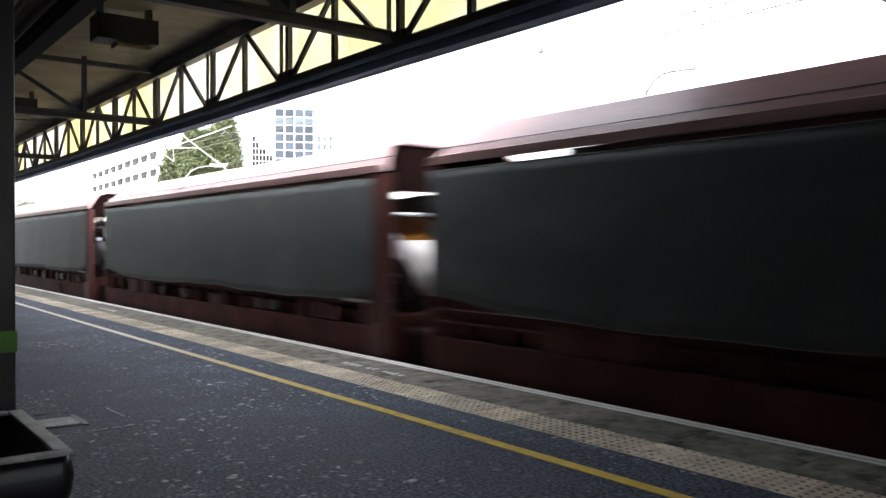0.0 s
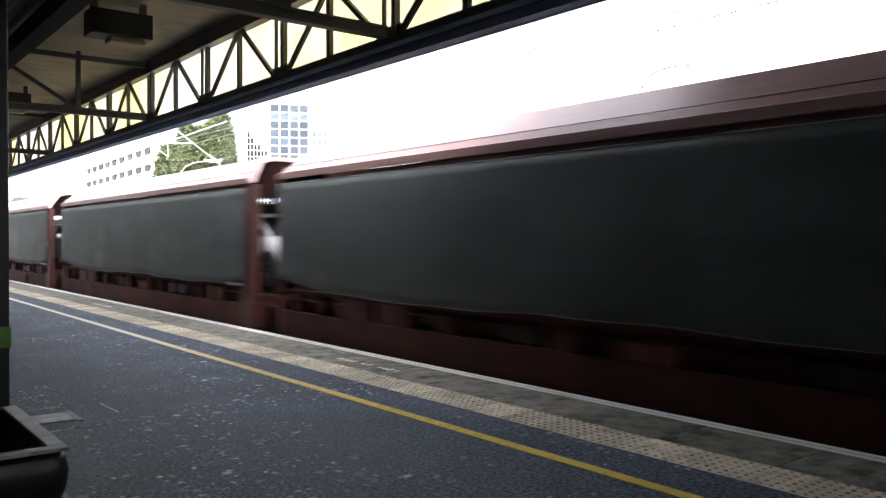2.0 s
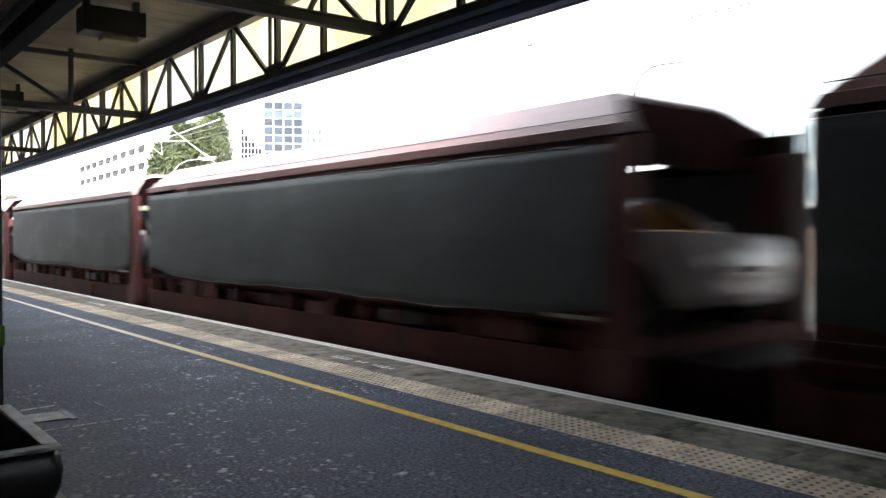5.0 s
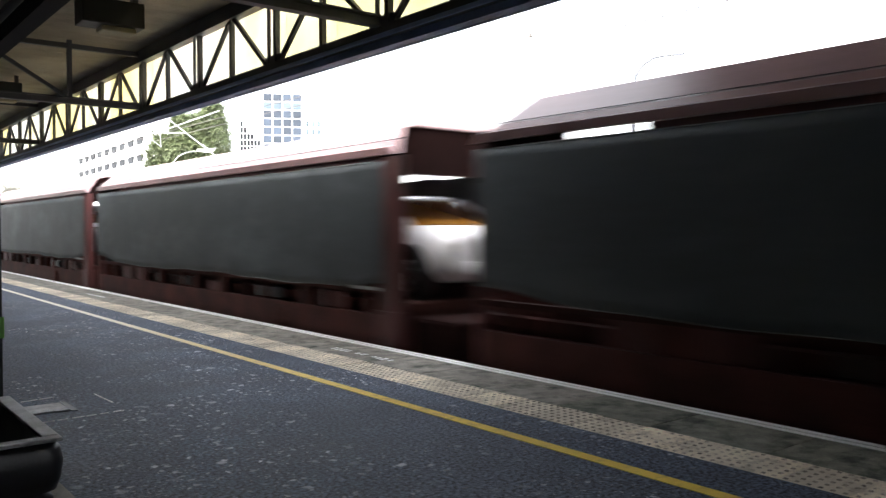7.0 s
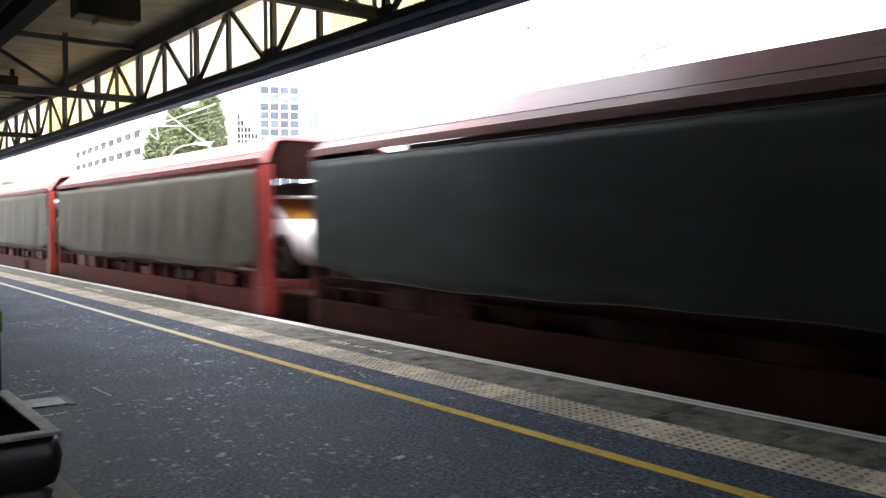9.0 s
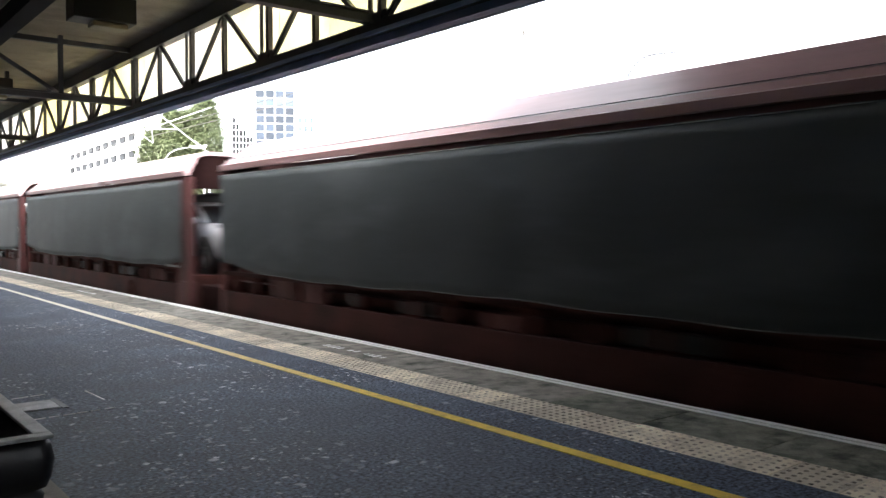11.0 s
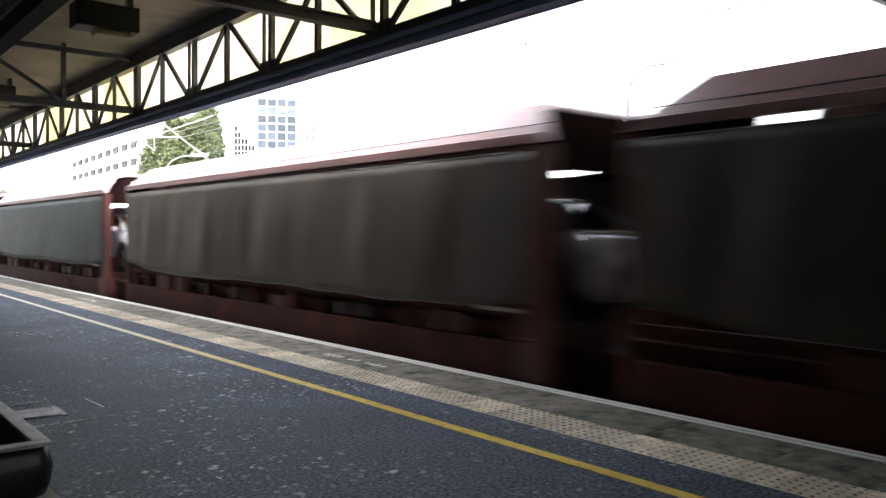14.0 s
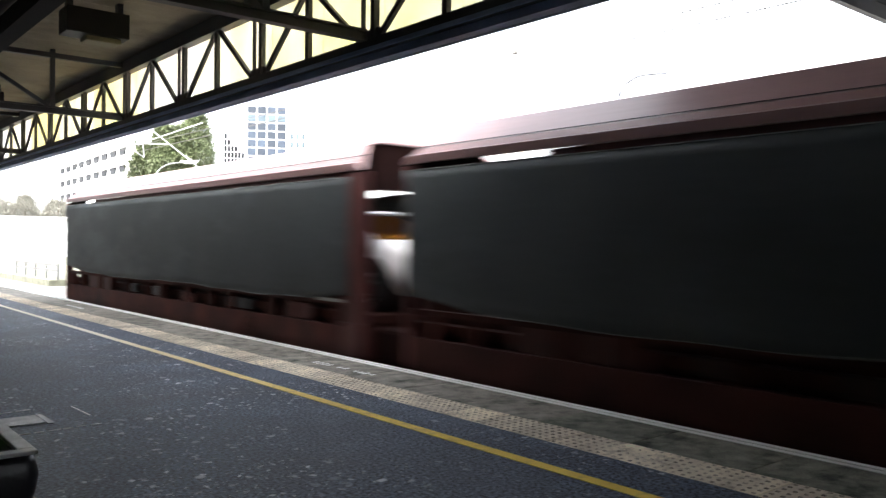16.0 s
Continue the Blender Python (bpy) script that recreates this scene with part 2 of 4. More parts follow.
CURTAIN_OLIVE = mat("faded_olive_curtain", (0.11, 0.10, 0.078), 0.5, scale=1.0, vary=0.25, fine=14, bump=0.05,
                    dirt=(0.16, 0.145, 0.12), dirt_amount=0.5, dirt_scale=1.1, stretch=(1, 0.45, 1))
CURTAIN_BROWN = mat("dusty_brown_curtain", (0.062, 0.053, 0.045), 0.52, scale=1.0, vary=0.25, fine=14, bump=0.05, rand=0.12,
                    spec=0.32, dirt=(0.115, 0.10, 0.085), dirt_amount=0.6, dirt_scale=0.9, stretch=(1, 1, 0.3))
RUST = mat("rust_orange_paint", (0.30, 0.10, 0.03), 0.7, scale=4, vary=0.3)
HEM_GREY = mat("dusty_grey_hem", (0.20, 0.21, 0.21), 0.7, scale=3, vary=0.5)
HEM = mat("pale_curtain_hem", (0.27, 0.27, 0.26), 0.6, vary=0.2)
RAIL_STEEL = mat("rail_steel", (0.25, 0.22, 0.20), 0.35, metal=0.8, scale=3, vary=0.3)
SLEEPER = mat("concrete_sleeper", (0.26, 0.25, 0.23), 0.9, scale=4, vary=0.3, rand=0.15)
WHEEL_STEEL = mat("wheel_steel", (0.09, 0.07, 0.06), 0.5, metal=0.6, vary=0.3)
TYRE = mat("tyre_rubber", (0.02, 0.02, 0.02), 0.8, vary=0.2)
CAR_WHITE = mat("white_wrapped_car_paint", (0.72, 0.72, 0.75), 0.3, scale=3, vary=0.06, fine=30, bump=0.03, coat=0.3)
# true silver on parked cars; half-shaded white on the carried ones
CAR_SILVER_SHADE = mat("silver_and_half_shaded_car_paint", (0.42, 0.43, 0.46), 0.3, metal=0.4, scale=3, vary=0.08, fine=30, bump=0.03, coat=0.4)
CAR_GLASS = glass_mat("car_glass", (0.03, 0.035, 0.04), 0.06, 0.35)
CAR_AMBER = glass_mat("film_covered_car_glass", (0.30, 0.135, 0.025), 0.15, 0.3)
LAMP_RED = mat("red_lamp_plastic", (0.35, 0.02, 0.02), 0.25, vary=0.1)
CHROME = mat("bright_trim", (0.6, 0.6, 0.6), 0.25, metal=0.9, vary=0.1)
FACADE_WHITE = mat("white_facade", (0.80, 0.80, 0.79), 0.7, scale=0.3, vary=0.08, fine=3, bump=0.05)
WINDOW_DARK = mat("dark_window_glass", (0.02, 0.022, 0.025), 0.5, scale=0.3, vary=0.4, rand=0.4, spec=0.2)
WINDOW_BLUE = mat("blue_tower_glass", (0.030, 0.042, 0.062), 0.4, scale=0.2, vary=0.5, rand=0.45)
WINDOW_SKY = mat("sky_blue_tower_glass", (0.075, 0.105, 0.125), 0.3, scale=0.2, vary=0.4, rand=0.3)
WINDOW_PALE = mat("pale_blue_glazing", (0.42, 0.52, 0.55), 0.12, scale=0.3, vary=0.2, rand=0.15)
BARK = mat("tree_bark", (0.10, 0.075, 0.05), 0.9, scale=4, vary=0.4)
LEAF = mat("conifer_foliage", (0.080, 0.100, 0.042), 0.75, scale=0.5, vary=0.55, fine=4, bump=0)
LEAF_PALE = mat("hazy_shrub_foliage", (0.17, 0.165, 0.135), 0.8, scale=0.5, vary=0.4, fine=4, bump=0)
GALV = mat("galvanised_steel", (0.55, 0.56, 0.57), 0.45, metal=0.3, scale=3, vary=0.15)
FENCE_GREY = mat("weathered_grey_paint", (0.12, 0.12, 0.118), 0.6, scale=3, vary=0.2)
WIRE = mat("overhead_wire", (0.12, 0.11, 0.10), 0.5, metal=0.5, vary=0.1)
LENS = mat("lamp_lens", (0.75, 0.75, 0.72), 0.3, vary=0.05)
BRICK_FAR = mat("tan_rendered_wall", (0.22, 0.17, 0.13), 0.8, scale=1, vary=0.2)


# ---- shapes ----
def box(bm, x0, x1, y0, y1, z0, z1, bevel=0.0):
    vs = [bm.verts.new((x, y, z)) for x in (x0, x1) for y in (y0, y1) for z in (z0, z1)]
    fs = [bm.faces.new([vs[i] for i in q]) for q in ((0, 1, 3, 2), (4, 6, 7, 5), (0, 4, 5, 1), (2, 3, 7, 6), (0, 2, 6, 4), (1, 5, 7, 3))]
    if bevel:
        es = list({e for f in fs for e in f.edges})
        bmesh.ops.bevel(bm, geom=es, offset=bevel, segments=2, affect="EDGES", profile=0.6)


def bar(bm, a, b, w, h=None, up=(0, 0, 1)):
    """A square bar from a to b."""
    a, b, h = Vector(a), Vector(b), h or w
    d = (b - a).normalized()
    u = Vector(up)
    if abs(d.dot(u)) > 0.98:
        u = Vector((0, 1, 0))
    s = d.cross(u).normalized() * w / 2
    v = s.cross(d).normalized() * h / 2
    p = [bm.verts.new(q + i * s + j * v) for q in (a, b) for i, j in ((-1, -1), (1, -1), (1, 1), (-1, 1))]
    for k in range(4):
        bm.faces.new((p[k], p[(k + 1) % 4], p[4 + (k + 1) % 4], p[4 + k]))
    bm.faces.new(p[3::-1])
    bm.faces.new(p[4:])


def rod(bm, pts, radius, n=8, taper=1.0):
    rings = []
    pts = [Vector(p) for p in pts]
    for i, p in enumerate(pts):
        d = (pts[min(i + 1, len(pts) - 1)] - pts[max(i - 1, 0)]).normalized()
        u = Vector((0, 0, 1)) if abs(d.z) < 0.95 else Vector((1, 0, 0))
        s = d.cross(u).normalized()
        v = s.cross(d)
        r = radius * (1 + (taper - 1) * i / max(1, len(pts) - 1))
        rings.append([bm.verts.new(p + r * (math.cos(2 * math.pi * k / n) * s + math.sin(2 * math.pi * k / n) * v)) for k in range(n)])
    for a, b in zip(rings, rings[1:]):
        for k in range(n):
            bm.faces.new((a[k], a[(k + 1) % n], b[(k + 1) % n], b[k]))
    bm.faces.new(rings[0][::-1])
    bm.faces.new(rings[-1])


def loft(bm, sections, caps=True):
    rows = [[bm.verts.new(p) for p in s] for s in sections]
    n = len(rows[0])
    for a, b in zip(rows, rows[1:]):
        for k in range(n):
            bm.faces.new((a[k], a[(k + 1) % n], b[(k + 1) % n], b[k]))
    if caps:
        bm.faces.new(rows[0][::-1])
        bm.faces.new(rows[-1])


def mesh_of(name, bm, material, smooth=False):
    bmesh.ops.recalc_face_normals(bm, faces=bm.faces)
    me = bpy.data.meshes.new(name)
    bm.to_mesh(me)
    bm.free()
    me.materials.append(material)
    if smooth:
        for p in me.polygons:
            p.use_smooth = True
    return me


def part(name, bm, material, parent=None, label="", smooth=False):
    ob = new(name, mesh_of(name, bm, material, smooth))
    ob.parent = parent
    if label:
        ob["label"] = label
    return ob


def piece(name, mesh, parent, at):
    ob = new(name, mesh)
    ob.parent = parent
    ob.location = at
    return ob


def boxes(name, material, parent, *dims, label="", bevel=0.0):
    bm = bmesh.new()
    for d in dims:
        box(bm, *d, bevel=bevel)
    return part(name, bm, material, parent, label)


def thing(name, at, label, category, group="", kind="", turn=0.0):
    ob = new(name)
    ob.empty_display_size = 0.2
    ob.matrix_basis = pose(*at, 0, 0, turn)
    return tagged(ob, label, category, group, kind)


def struct(ob, label, category=""):
    return tagged(ob, label, category, "", "structure")


# ---- ground, track, platform ----
GROUND, RAIL, EDGE, SIDE = -1.25, -0.915, 5.46, 5.60
NEAR_Y, FAR_Y = -30.0, 46.0
bm = bmesh.new()
box(bm, -900, 1800, -900, 2500, GROUND - 0.5, GROUND)
struct(part("ground", bm, BALLAST), "grey ballast and gravel ground beside the tracks", "ground")
bm = bmesh.new()
box(bm, -7, 3.99, NEAR_Y, FAR_Y, GROUND, -0.062)
platform = struct(part("platform", bm, CONCRETE), "station platform slab", "platform")
bm = bmesh.new()
box(bm, -7, 4.28, NEAR_Y, FAR_Y, -0.06, 0.0)
paving = struct(part("pavement", bm, ASPHALT), "worn blue-grey asphalt platform surface spotted with pale marks", "pavement")
bm = bmesh.new()
box(bm, 3.99, 5.36, NEAR_Y, FAR_Y, GROUND, -0.062)
struct(part("platform_wall", bm, CONCRETE), "concrete platform edge wall", "platform")
bm = bmesh.new()
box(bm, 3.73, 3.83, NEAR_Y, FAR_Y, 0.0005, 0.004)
struct(part("yellow_line", bm, YELLOW_PAINT), "worn yellow safety line, coloured almost white farther off for glare", "road marking")


# ---- canopy ----
TX, TZ0, TZ1, PITCH, NODE0 = 4.10, 3.067, 3.905, 2.121, 6.007


def canopy_truss(first, last):
    t = thing("canopy_truss", (TX, 0, 0), "dark painted steel lattice girder along the canopy edge", "girder")
    ya, yb = NODE0 + first * PITCH - 1.2, NODE0 + last * PITCH + 1.2
    boxes("bottom_chord", STEEL_DARK, t, (-0.05, 0.05, ya, yb, TZ0 + 0.02, TZ0 + 0.12))
    boxes("chord_lip", GUTTER_SHEEN, t, (0.05, 0.12, ya, yb, TZ0 - 0.04, TZ0 + 0.06))
    boxes("gutter", GUTTER_SHEEN, t, (0.125, 0.20, ya, yb, TZ0 - 0.015, TZ0 + 0.16))
    bm = bmesh.new()
    loft(bm, [[(0.125 + 0.075 * math.cos(a) + 0.075, y, TZ0 + 0.030 + 0.075 * math.sin(a)) for a in [radians(180 + 20 * i) for i in range(10)]] for y in (ya, yb)])
    part("gutter_trough", bm, GUTTER_SHEEN, t, smooth=True)
    # thin pale strips drawn as the highlights along the chord
    boxes("drip_edge", GUTTER_SHEEN, t, (0.02, 0.118, ya, yb, TZ0 - 0.058, TZ0 - 0.043), (-0.075, -0.052, ya, yb, TZ0 + 0.0, TZ0 + 0.035))
    boxes("top_chord", STEEL_DARK, t, (-0.06, 0.06, ya, yb, TZ1 - 0.04, TZ1 + 0.14))
    for k in range(first, last + 1):
        y = NODE0 + k * PITCH
        for name, dy, w in (("post", -0.08, 0.058), ("thin_post", 0.10, 0.032)):
            boxes(name, STEEL_DARK, t, (-w / 2, w / 2, y + dy - w / 2, y + dy + w / 2, TZ0 + 0.12, TZ1 - 0.04))
        boxes("gusset", STEEL_DARK, t, (-0.012, 0.012, y - 0.17, y + 0.17, TZ0 + 0.10, TZ0 + 0.21))
        ym = y + PITCH / 2
        boxes("hanger", STEEL_DARK, t, (-0.025, 0.025, ym - 0.03, ym + 0.03, TZ0 + 0.12, TZ1 - 0.04))
        for s in (-1, 1):
            bm = bmesh.new()
            bar(bm, (0.01 * s, ym + s * 0.06, TZ1 - 0.02), (0.01 * s, ym + s * (PITCH / 2 - 0.15), TZ0 + 0.14), 0.042, 0.046)
            part("diagonal", bm, STEEL_DARK, t)
    return t


canopy_truss(-5, 17)
glazing = thing("canopy_glazing", (TX + 0.16, 0, 0), "yellowed translucent panes set behind the canopy lattice", "glazing")
for k in range(-5, 18):
    y = NODE0 + k * PITCH
    for a, b in ((0.0, PITCH / 2 - 0.004), (PITCH / 2 + 0.0, PITCH - 0.004)):
        pane = boxes("pane", GLAZE, glazing, (0, 0.012, y + a, y + b, TZ0 + 0.16, TZ1 + 0.1))
        pane.visible_shadow = False
boxes("glazing_bar", STEEL_DARK, glazing, (-0.01, 0.03, -6, 44, TZ1 + 0.1, TZ1 + 0.16))

bm = bmesh.new()
box(bm, -7, TX + 0.35, -16, 44, TZ1 + 0.18, TZ1 + 0.30)
for i in range(160):
    y = -15.8 + i * 0.37
    box(bm, -6.9, TX, y, y + 0.006, TZ1 + 0.1775, TZ1 + 0.181)
struct(part("ceiling", bm, CEILING), "grimy cream boarded canopy ceiling", "ceiling")


def cross_beam(y):
    t = thing("canopy_cross_beam", (0, y, 0), "dark steel cross beam under the canopy roof", "beam", "canopy cross beams")
    boxes("lower_flange", STEEL_DARK, t, (-5.9, TX - 0.06, -0.05, 0.05, TZ0 + 0.10, TZ0 + 0.12))
    boxes("web", STEEL_DARK, t, (-5.9, TX - 0.06, -0.02, 0.02, TZ0 + 0.12, TZ0 + 0.18))
    boxes("upper_flange", STEEL_DARK, t, (-5.9, TX - 0.06, -0.05, 0.05, TZ0 + 0.18, TZ0 + 0.20))
    boxes("upper_bar", STEEL_DARK, t, (-5.9, TX - 0.07, -0.035, 0.035, TZ1 + 0.04, TZ1 + 0.11))
    for x in (3.08, 1.08, -0.92):
        boxes("hanger", STEEL_DARK, t, (x - 0.03, x + 0.03, -0.03, 0.03, TZ0 + 0.20, TZ1 + 0.16))
    for x in (3.08, 1.08):
        bm = bmesh.new()
        bar(bm, (x - 0.05, 0.0, TZ0 + 0.20), (x - 1.35, 0.0, TZ1 + 0.14), 0.05)
        part("diagonal", bm, STEEL_DARK, t)


for k in range(-3, 18, 3):
    cross_beam(NODE0 + k * PITCH)


def purlin(x, z0, z1, w):
    t = thing("canopy_purlin", (x, 0, 0), "dark steel purlin running along the canopy ceiling", "beam", "canopy purlins")
    boxes("web", MATTE_STEEL, t, (-w / 2, w / 2, -28, 43, z0, z1))
    boxes("flange", MATTE_STEEL, t, (-w, w, -28, 43, z0 - 0.03, z0))


purlin(2.12, TZ1 - 0.17, TZ1 + 0.162, 0.10)
purlin(-1.4, TZ1 - 0.12, TZ1 + 0.162, 0.08)
for x, z, r in ((1.82, TZ1 - 0.16, 0.05), (1.66, TZ1 - 0.12, 0.03), (1.45, TZ1 - 0.18, 0.06)):
    bm = bmesh.new()
    rod(bm, [(0, -28, 0), (0, 43, 0)], r, 10)
    pipe = part("service_pipe", bm, RUSTY_PIPE if r < 0.04 else MATTE_STEEL, None, smooth=True)
    pipe.location = (x, 0, z)
    tagged(pipe, "long service pipe hung beneath the canopy ceiling", "pipe", "service pipes")


def canopy_light(x, y):
    t = thing("canopy_light", (x, y, TZ1 + 0.16), "dark boxed canopy light, switched off", "light", "canopy lights")
    boxes("housing", BLACK, t, (-0.335, 0.335, -0.17, 0.17, -0.40, -0.12), bevel=0.015)
    for bx in (-0.27, 0.27):
        boxes("bracket", STEEL_DARK, t, (bx - 0.03, bx + 0.03, -0.05, 0.05, -0.12, 0.02))
    boxes("diffuser", mat("dusty_lamp_lens", (0.30, 0.26, 0.15), 0.4, vary=0.2), t, (-0.12, 0.26, -0.12, 0.12, -0.46, -0.401), bevel=0.02)


for y in (-3.15, 3.22, 9.58, 15.94, 22.3, 28.7, 35.0):
    canopy_light(2.82, y)


# two walls out of view, added to keep light off the train's near side
bm = bmesh.new()
box(bm, -7.3, -7.0, -16, 46, GROUND, TZ1 + 0.3)
struct(part("wall_back", bm, BRICK_FAR), "unseen rendered wall behind the platform, added to block light", "wall")
bm = bmesh.new()
box(bm, -7.3, 5.0, -16.4, -16.0, GROUND, TZ1 + 0.3)
struct(part("wall_end", bm, BRICK_FAR), "unseen rendered end wall of the platform, added to block light", "wall")


def column(x, y):
    t = thing("canopy_column", (x, y, 0), "black square canopy column with a bright green band", "column", "canopy columns")
    boxes("shaft", BLACK, t, (-0.16, 0.16, -0.16, 0.16, 0, TZ0 + 0.1), bevel=0.012)
    boxes("band", GREEN, t, (-0.166, 0.166, -0.166, 0.166, 0.78, 0.90))
    boxes("base_plate", STEEL_DARK, t, (-0.24, 0.24, -0.24, 0.24, 0, 0.03))


column(0.76, 5.35)


def planter(x1, y0):
    t = thing("planter", (x1, y0, 0), "black plastic trough with a scuffed grey rim, standing on the platform", "planter")
    bm = bmesh.new()
    w, d, h = 1.3, 1.15, 0.45

    def ring(z, g):
        r, n, out = 0.07, 4, []
        for cx, cy, a in ((-g - r, d + -g - r, 0), (-w + g + r, d - g - r, 90), (-w + g + r, g + r, 180), (-g - r, g + r, 270)):
            for i in range(n + 1):
                an = radians(a + 90 * i / n)
                out.append((cx + r * math.cos(an), cy + r * math.sin(an), z))
        return out
    loft(bm, [ring(0.017, 0.13), ring(0.03, 0.07), ring(0.12, 0.02), ring(0.19, 0.01), ring(0.21, 0.04), ring(0.23, 0.0), ring(0.28, -0.015), ring(0.36, -0.025), ring(0.42, -0.015), ring(h, 0.0), ring(h, 0.06), ring(0.10, 0.12)])
    part("tub", bm, BLACK, t, smooth=True)
    boxes("base_slab", CONCRETE, t, (-w, 0.20, -0.45, 1.05, 0.0005, 0.016), bevel=0.004, label="stained concrete base slab")
    for nm, dims in (("rim_side", (-0.06, 0.012, 0.06, d + 0.0, h + 0.001, h + 0.02)), ("rim_front", (-w, 0.012, -0.012, 0.058, h + 0.001, h + 0.02)),
                     ("rim_back", (-w, -0.062, d - 0.05, d + 0.01, h + 0.001, h + 0.02)), ("rim_side", (-w - 0.01, -w + 0.06, 0.06, d - 0.052, h + 0.001, h + 0.02))):
        boxes(nm, RIM_GREY, t, dims, bevel=0.006, label="scuffed grey rim")
    return t


planter(0.915, 3.92)
cover = thing("manhole_cover", (1.42, 6.86, 0.0), "pale worn metal access cover set in asphalt", "manhole cover")
boxes("lid", mat("worn_cover", (0.42, 0.42, 0.42), 0.6, vary=0.4, fine=40, bump=0.5), cover, (-0.22, 0.22, -0.16, 0.16, 0.001, 0.012), bevel=0.004)
boxes("frame", STEEL_DARK, cover, (-0.27, -0.225, -0.2, 0.2, 0.001, 0.008), (0.225, 0.27, -0.2, 0.2, 0.001, 0.008))


# ---- wagons ----
WLEN, WWID = 12.15, 2.7
EAVE, FASCIA, LIP, GROOVE, SHOULDER = 2.21, 2.29, 2.375, 2.465, 2.77


def roof_back(z):
    """The roof's ends lean back: how far the end is set in at height z."""
    return 0.50 * max(0.0, z - FASCIA) / (SHOULDER - FASCIA)


def roof_section(y, side=0):
    return [(x, y + side * roof_back(z), z) for x, y, z in roof_outline(y, WWID)]


def roof_outline(y, w):
    return [(-0.03, y, FASCIA), (-0.05, y, LIP), (0.02, y, LIP + 0.02), (0.05, y, GROOVE - 0.01), (0.09, y, GROOVE + 0.01), (0.34, y, SHOULDER - 0.05), (0.55, y, SHOULDER),
            (w - 0.55, y, SHOULDER), (w - 0.34, y, SHOULDER - 0.05), (w - 0.02, y, LIP + 0.12), (w + 0.0, y, LIP + 0.08), (w - 0.05, y, LIP + 0.08),
            (w - 0.36, y, SHOULDER - 0.11), (w - 0.57, y, SHOULDER - 0.06), (0.57, y, SHOULDER - 0.06), (0.36, y, SHOULDER - 0.11),
            (0.12, y, GROOVE - 0.06), (0.03, y, FASCIA)]


def curtain_mesh(y0, y1, z0, z1, seed, amp):
    """A hanging sheet with folds, as a thin closed skin."""
    rng = random.Random(seed)
    ph = [rng.uniform(0, 6.28) for _ in range(6)]
    bm = bmesh.new()
    ny, nz = 96, 14
    front, rear = [], []
    for i in range(ny + 1):
        y = y0 + (y1 - y0) * i / ny
        a, b = y - y0, y1 - y
        # the lower corners are drawn up, the hem hangs lower between them
        low = z0 + 0.13 * math.exp(-(b / 0.9) ** 2) + 0.06 * math.exp(-(a / 0.5) ** 2) + 0.02 * math.sin(y * 1.1 + ph[0]) + 0.008 * math.sin(y * 3.9 + ph[5])
        top = z1 + 0.010 * math.sin(y * 5 + ph[1]) + 0.012 * abs(math.sin(y * 2.6))
        ca, cb = [], []
        for j in range(nz + 1):
            f = j / nz
            z = low + (top - low) * f
            bulge = amp * math.sin(math.pi * f) * (0.5 * math.sin(y * 2.3 + ph[2]) + 0.35 * math.sin(y * 5.1 + ph[3] + f) + 0.25 * math.sin(y * 9.0 + ph[4] + 2 * f))
            # creases that fan out from the upper corners and a slack lower edge
            pull = 0.012 * math.exp(-(b / 0.8) ** 2) * math.sin(26 * (1 - f) + 7 * b) + 0.010 * math.exp(-(a / 0.8) ** 2) * math.sin(22 * (1 - f) + 6 * a)
            slack = 0.010 * (1 - f) ** 2 * math.sin(y * 3.3 + ph[5])
            x = -0.03 - bulge - pull * math.sin(math.pi * f) - slack
            ca.append(bm.verts.new((x, y, z)))
            cb.append(bm.verts.new((x + 0.012, y, z)))
        front.append(ca)
        rear.append(cb)
    for i in range(ny):
        for j in range(nz):
            bm.faces.new((front[i][j], front[i + 1][j], front[i + 1][j + 1], front[i][j + 1]))
            bm.faces.new((rear[i][j], rear[i][j + 1], rear[i + 1][j + 1], rear[i + 1][j]))
        bm.faces.new((front[i][0], rear[i][0], rear[i + 1][0], front[i + 1][0]))
        bm.faces.new((front[i][nz], front[i + 1][nz], rear[i + 1][nz], rear[i][nz]))
    for row in front + rear:
        for v in (row[0], row[nz]):
            for e in v.link_edges:
                if all(len(f.verts) == 4 for f in e.link_faces) and e.calc_face_angle(0) > 1.0:
                    e.smooth = False
    return bm, [c[0].co.copy() for c in front]


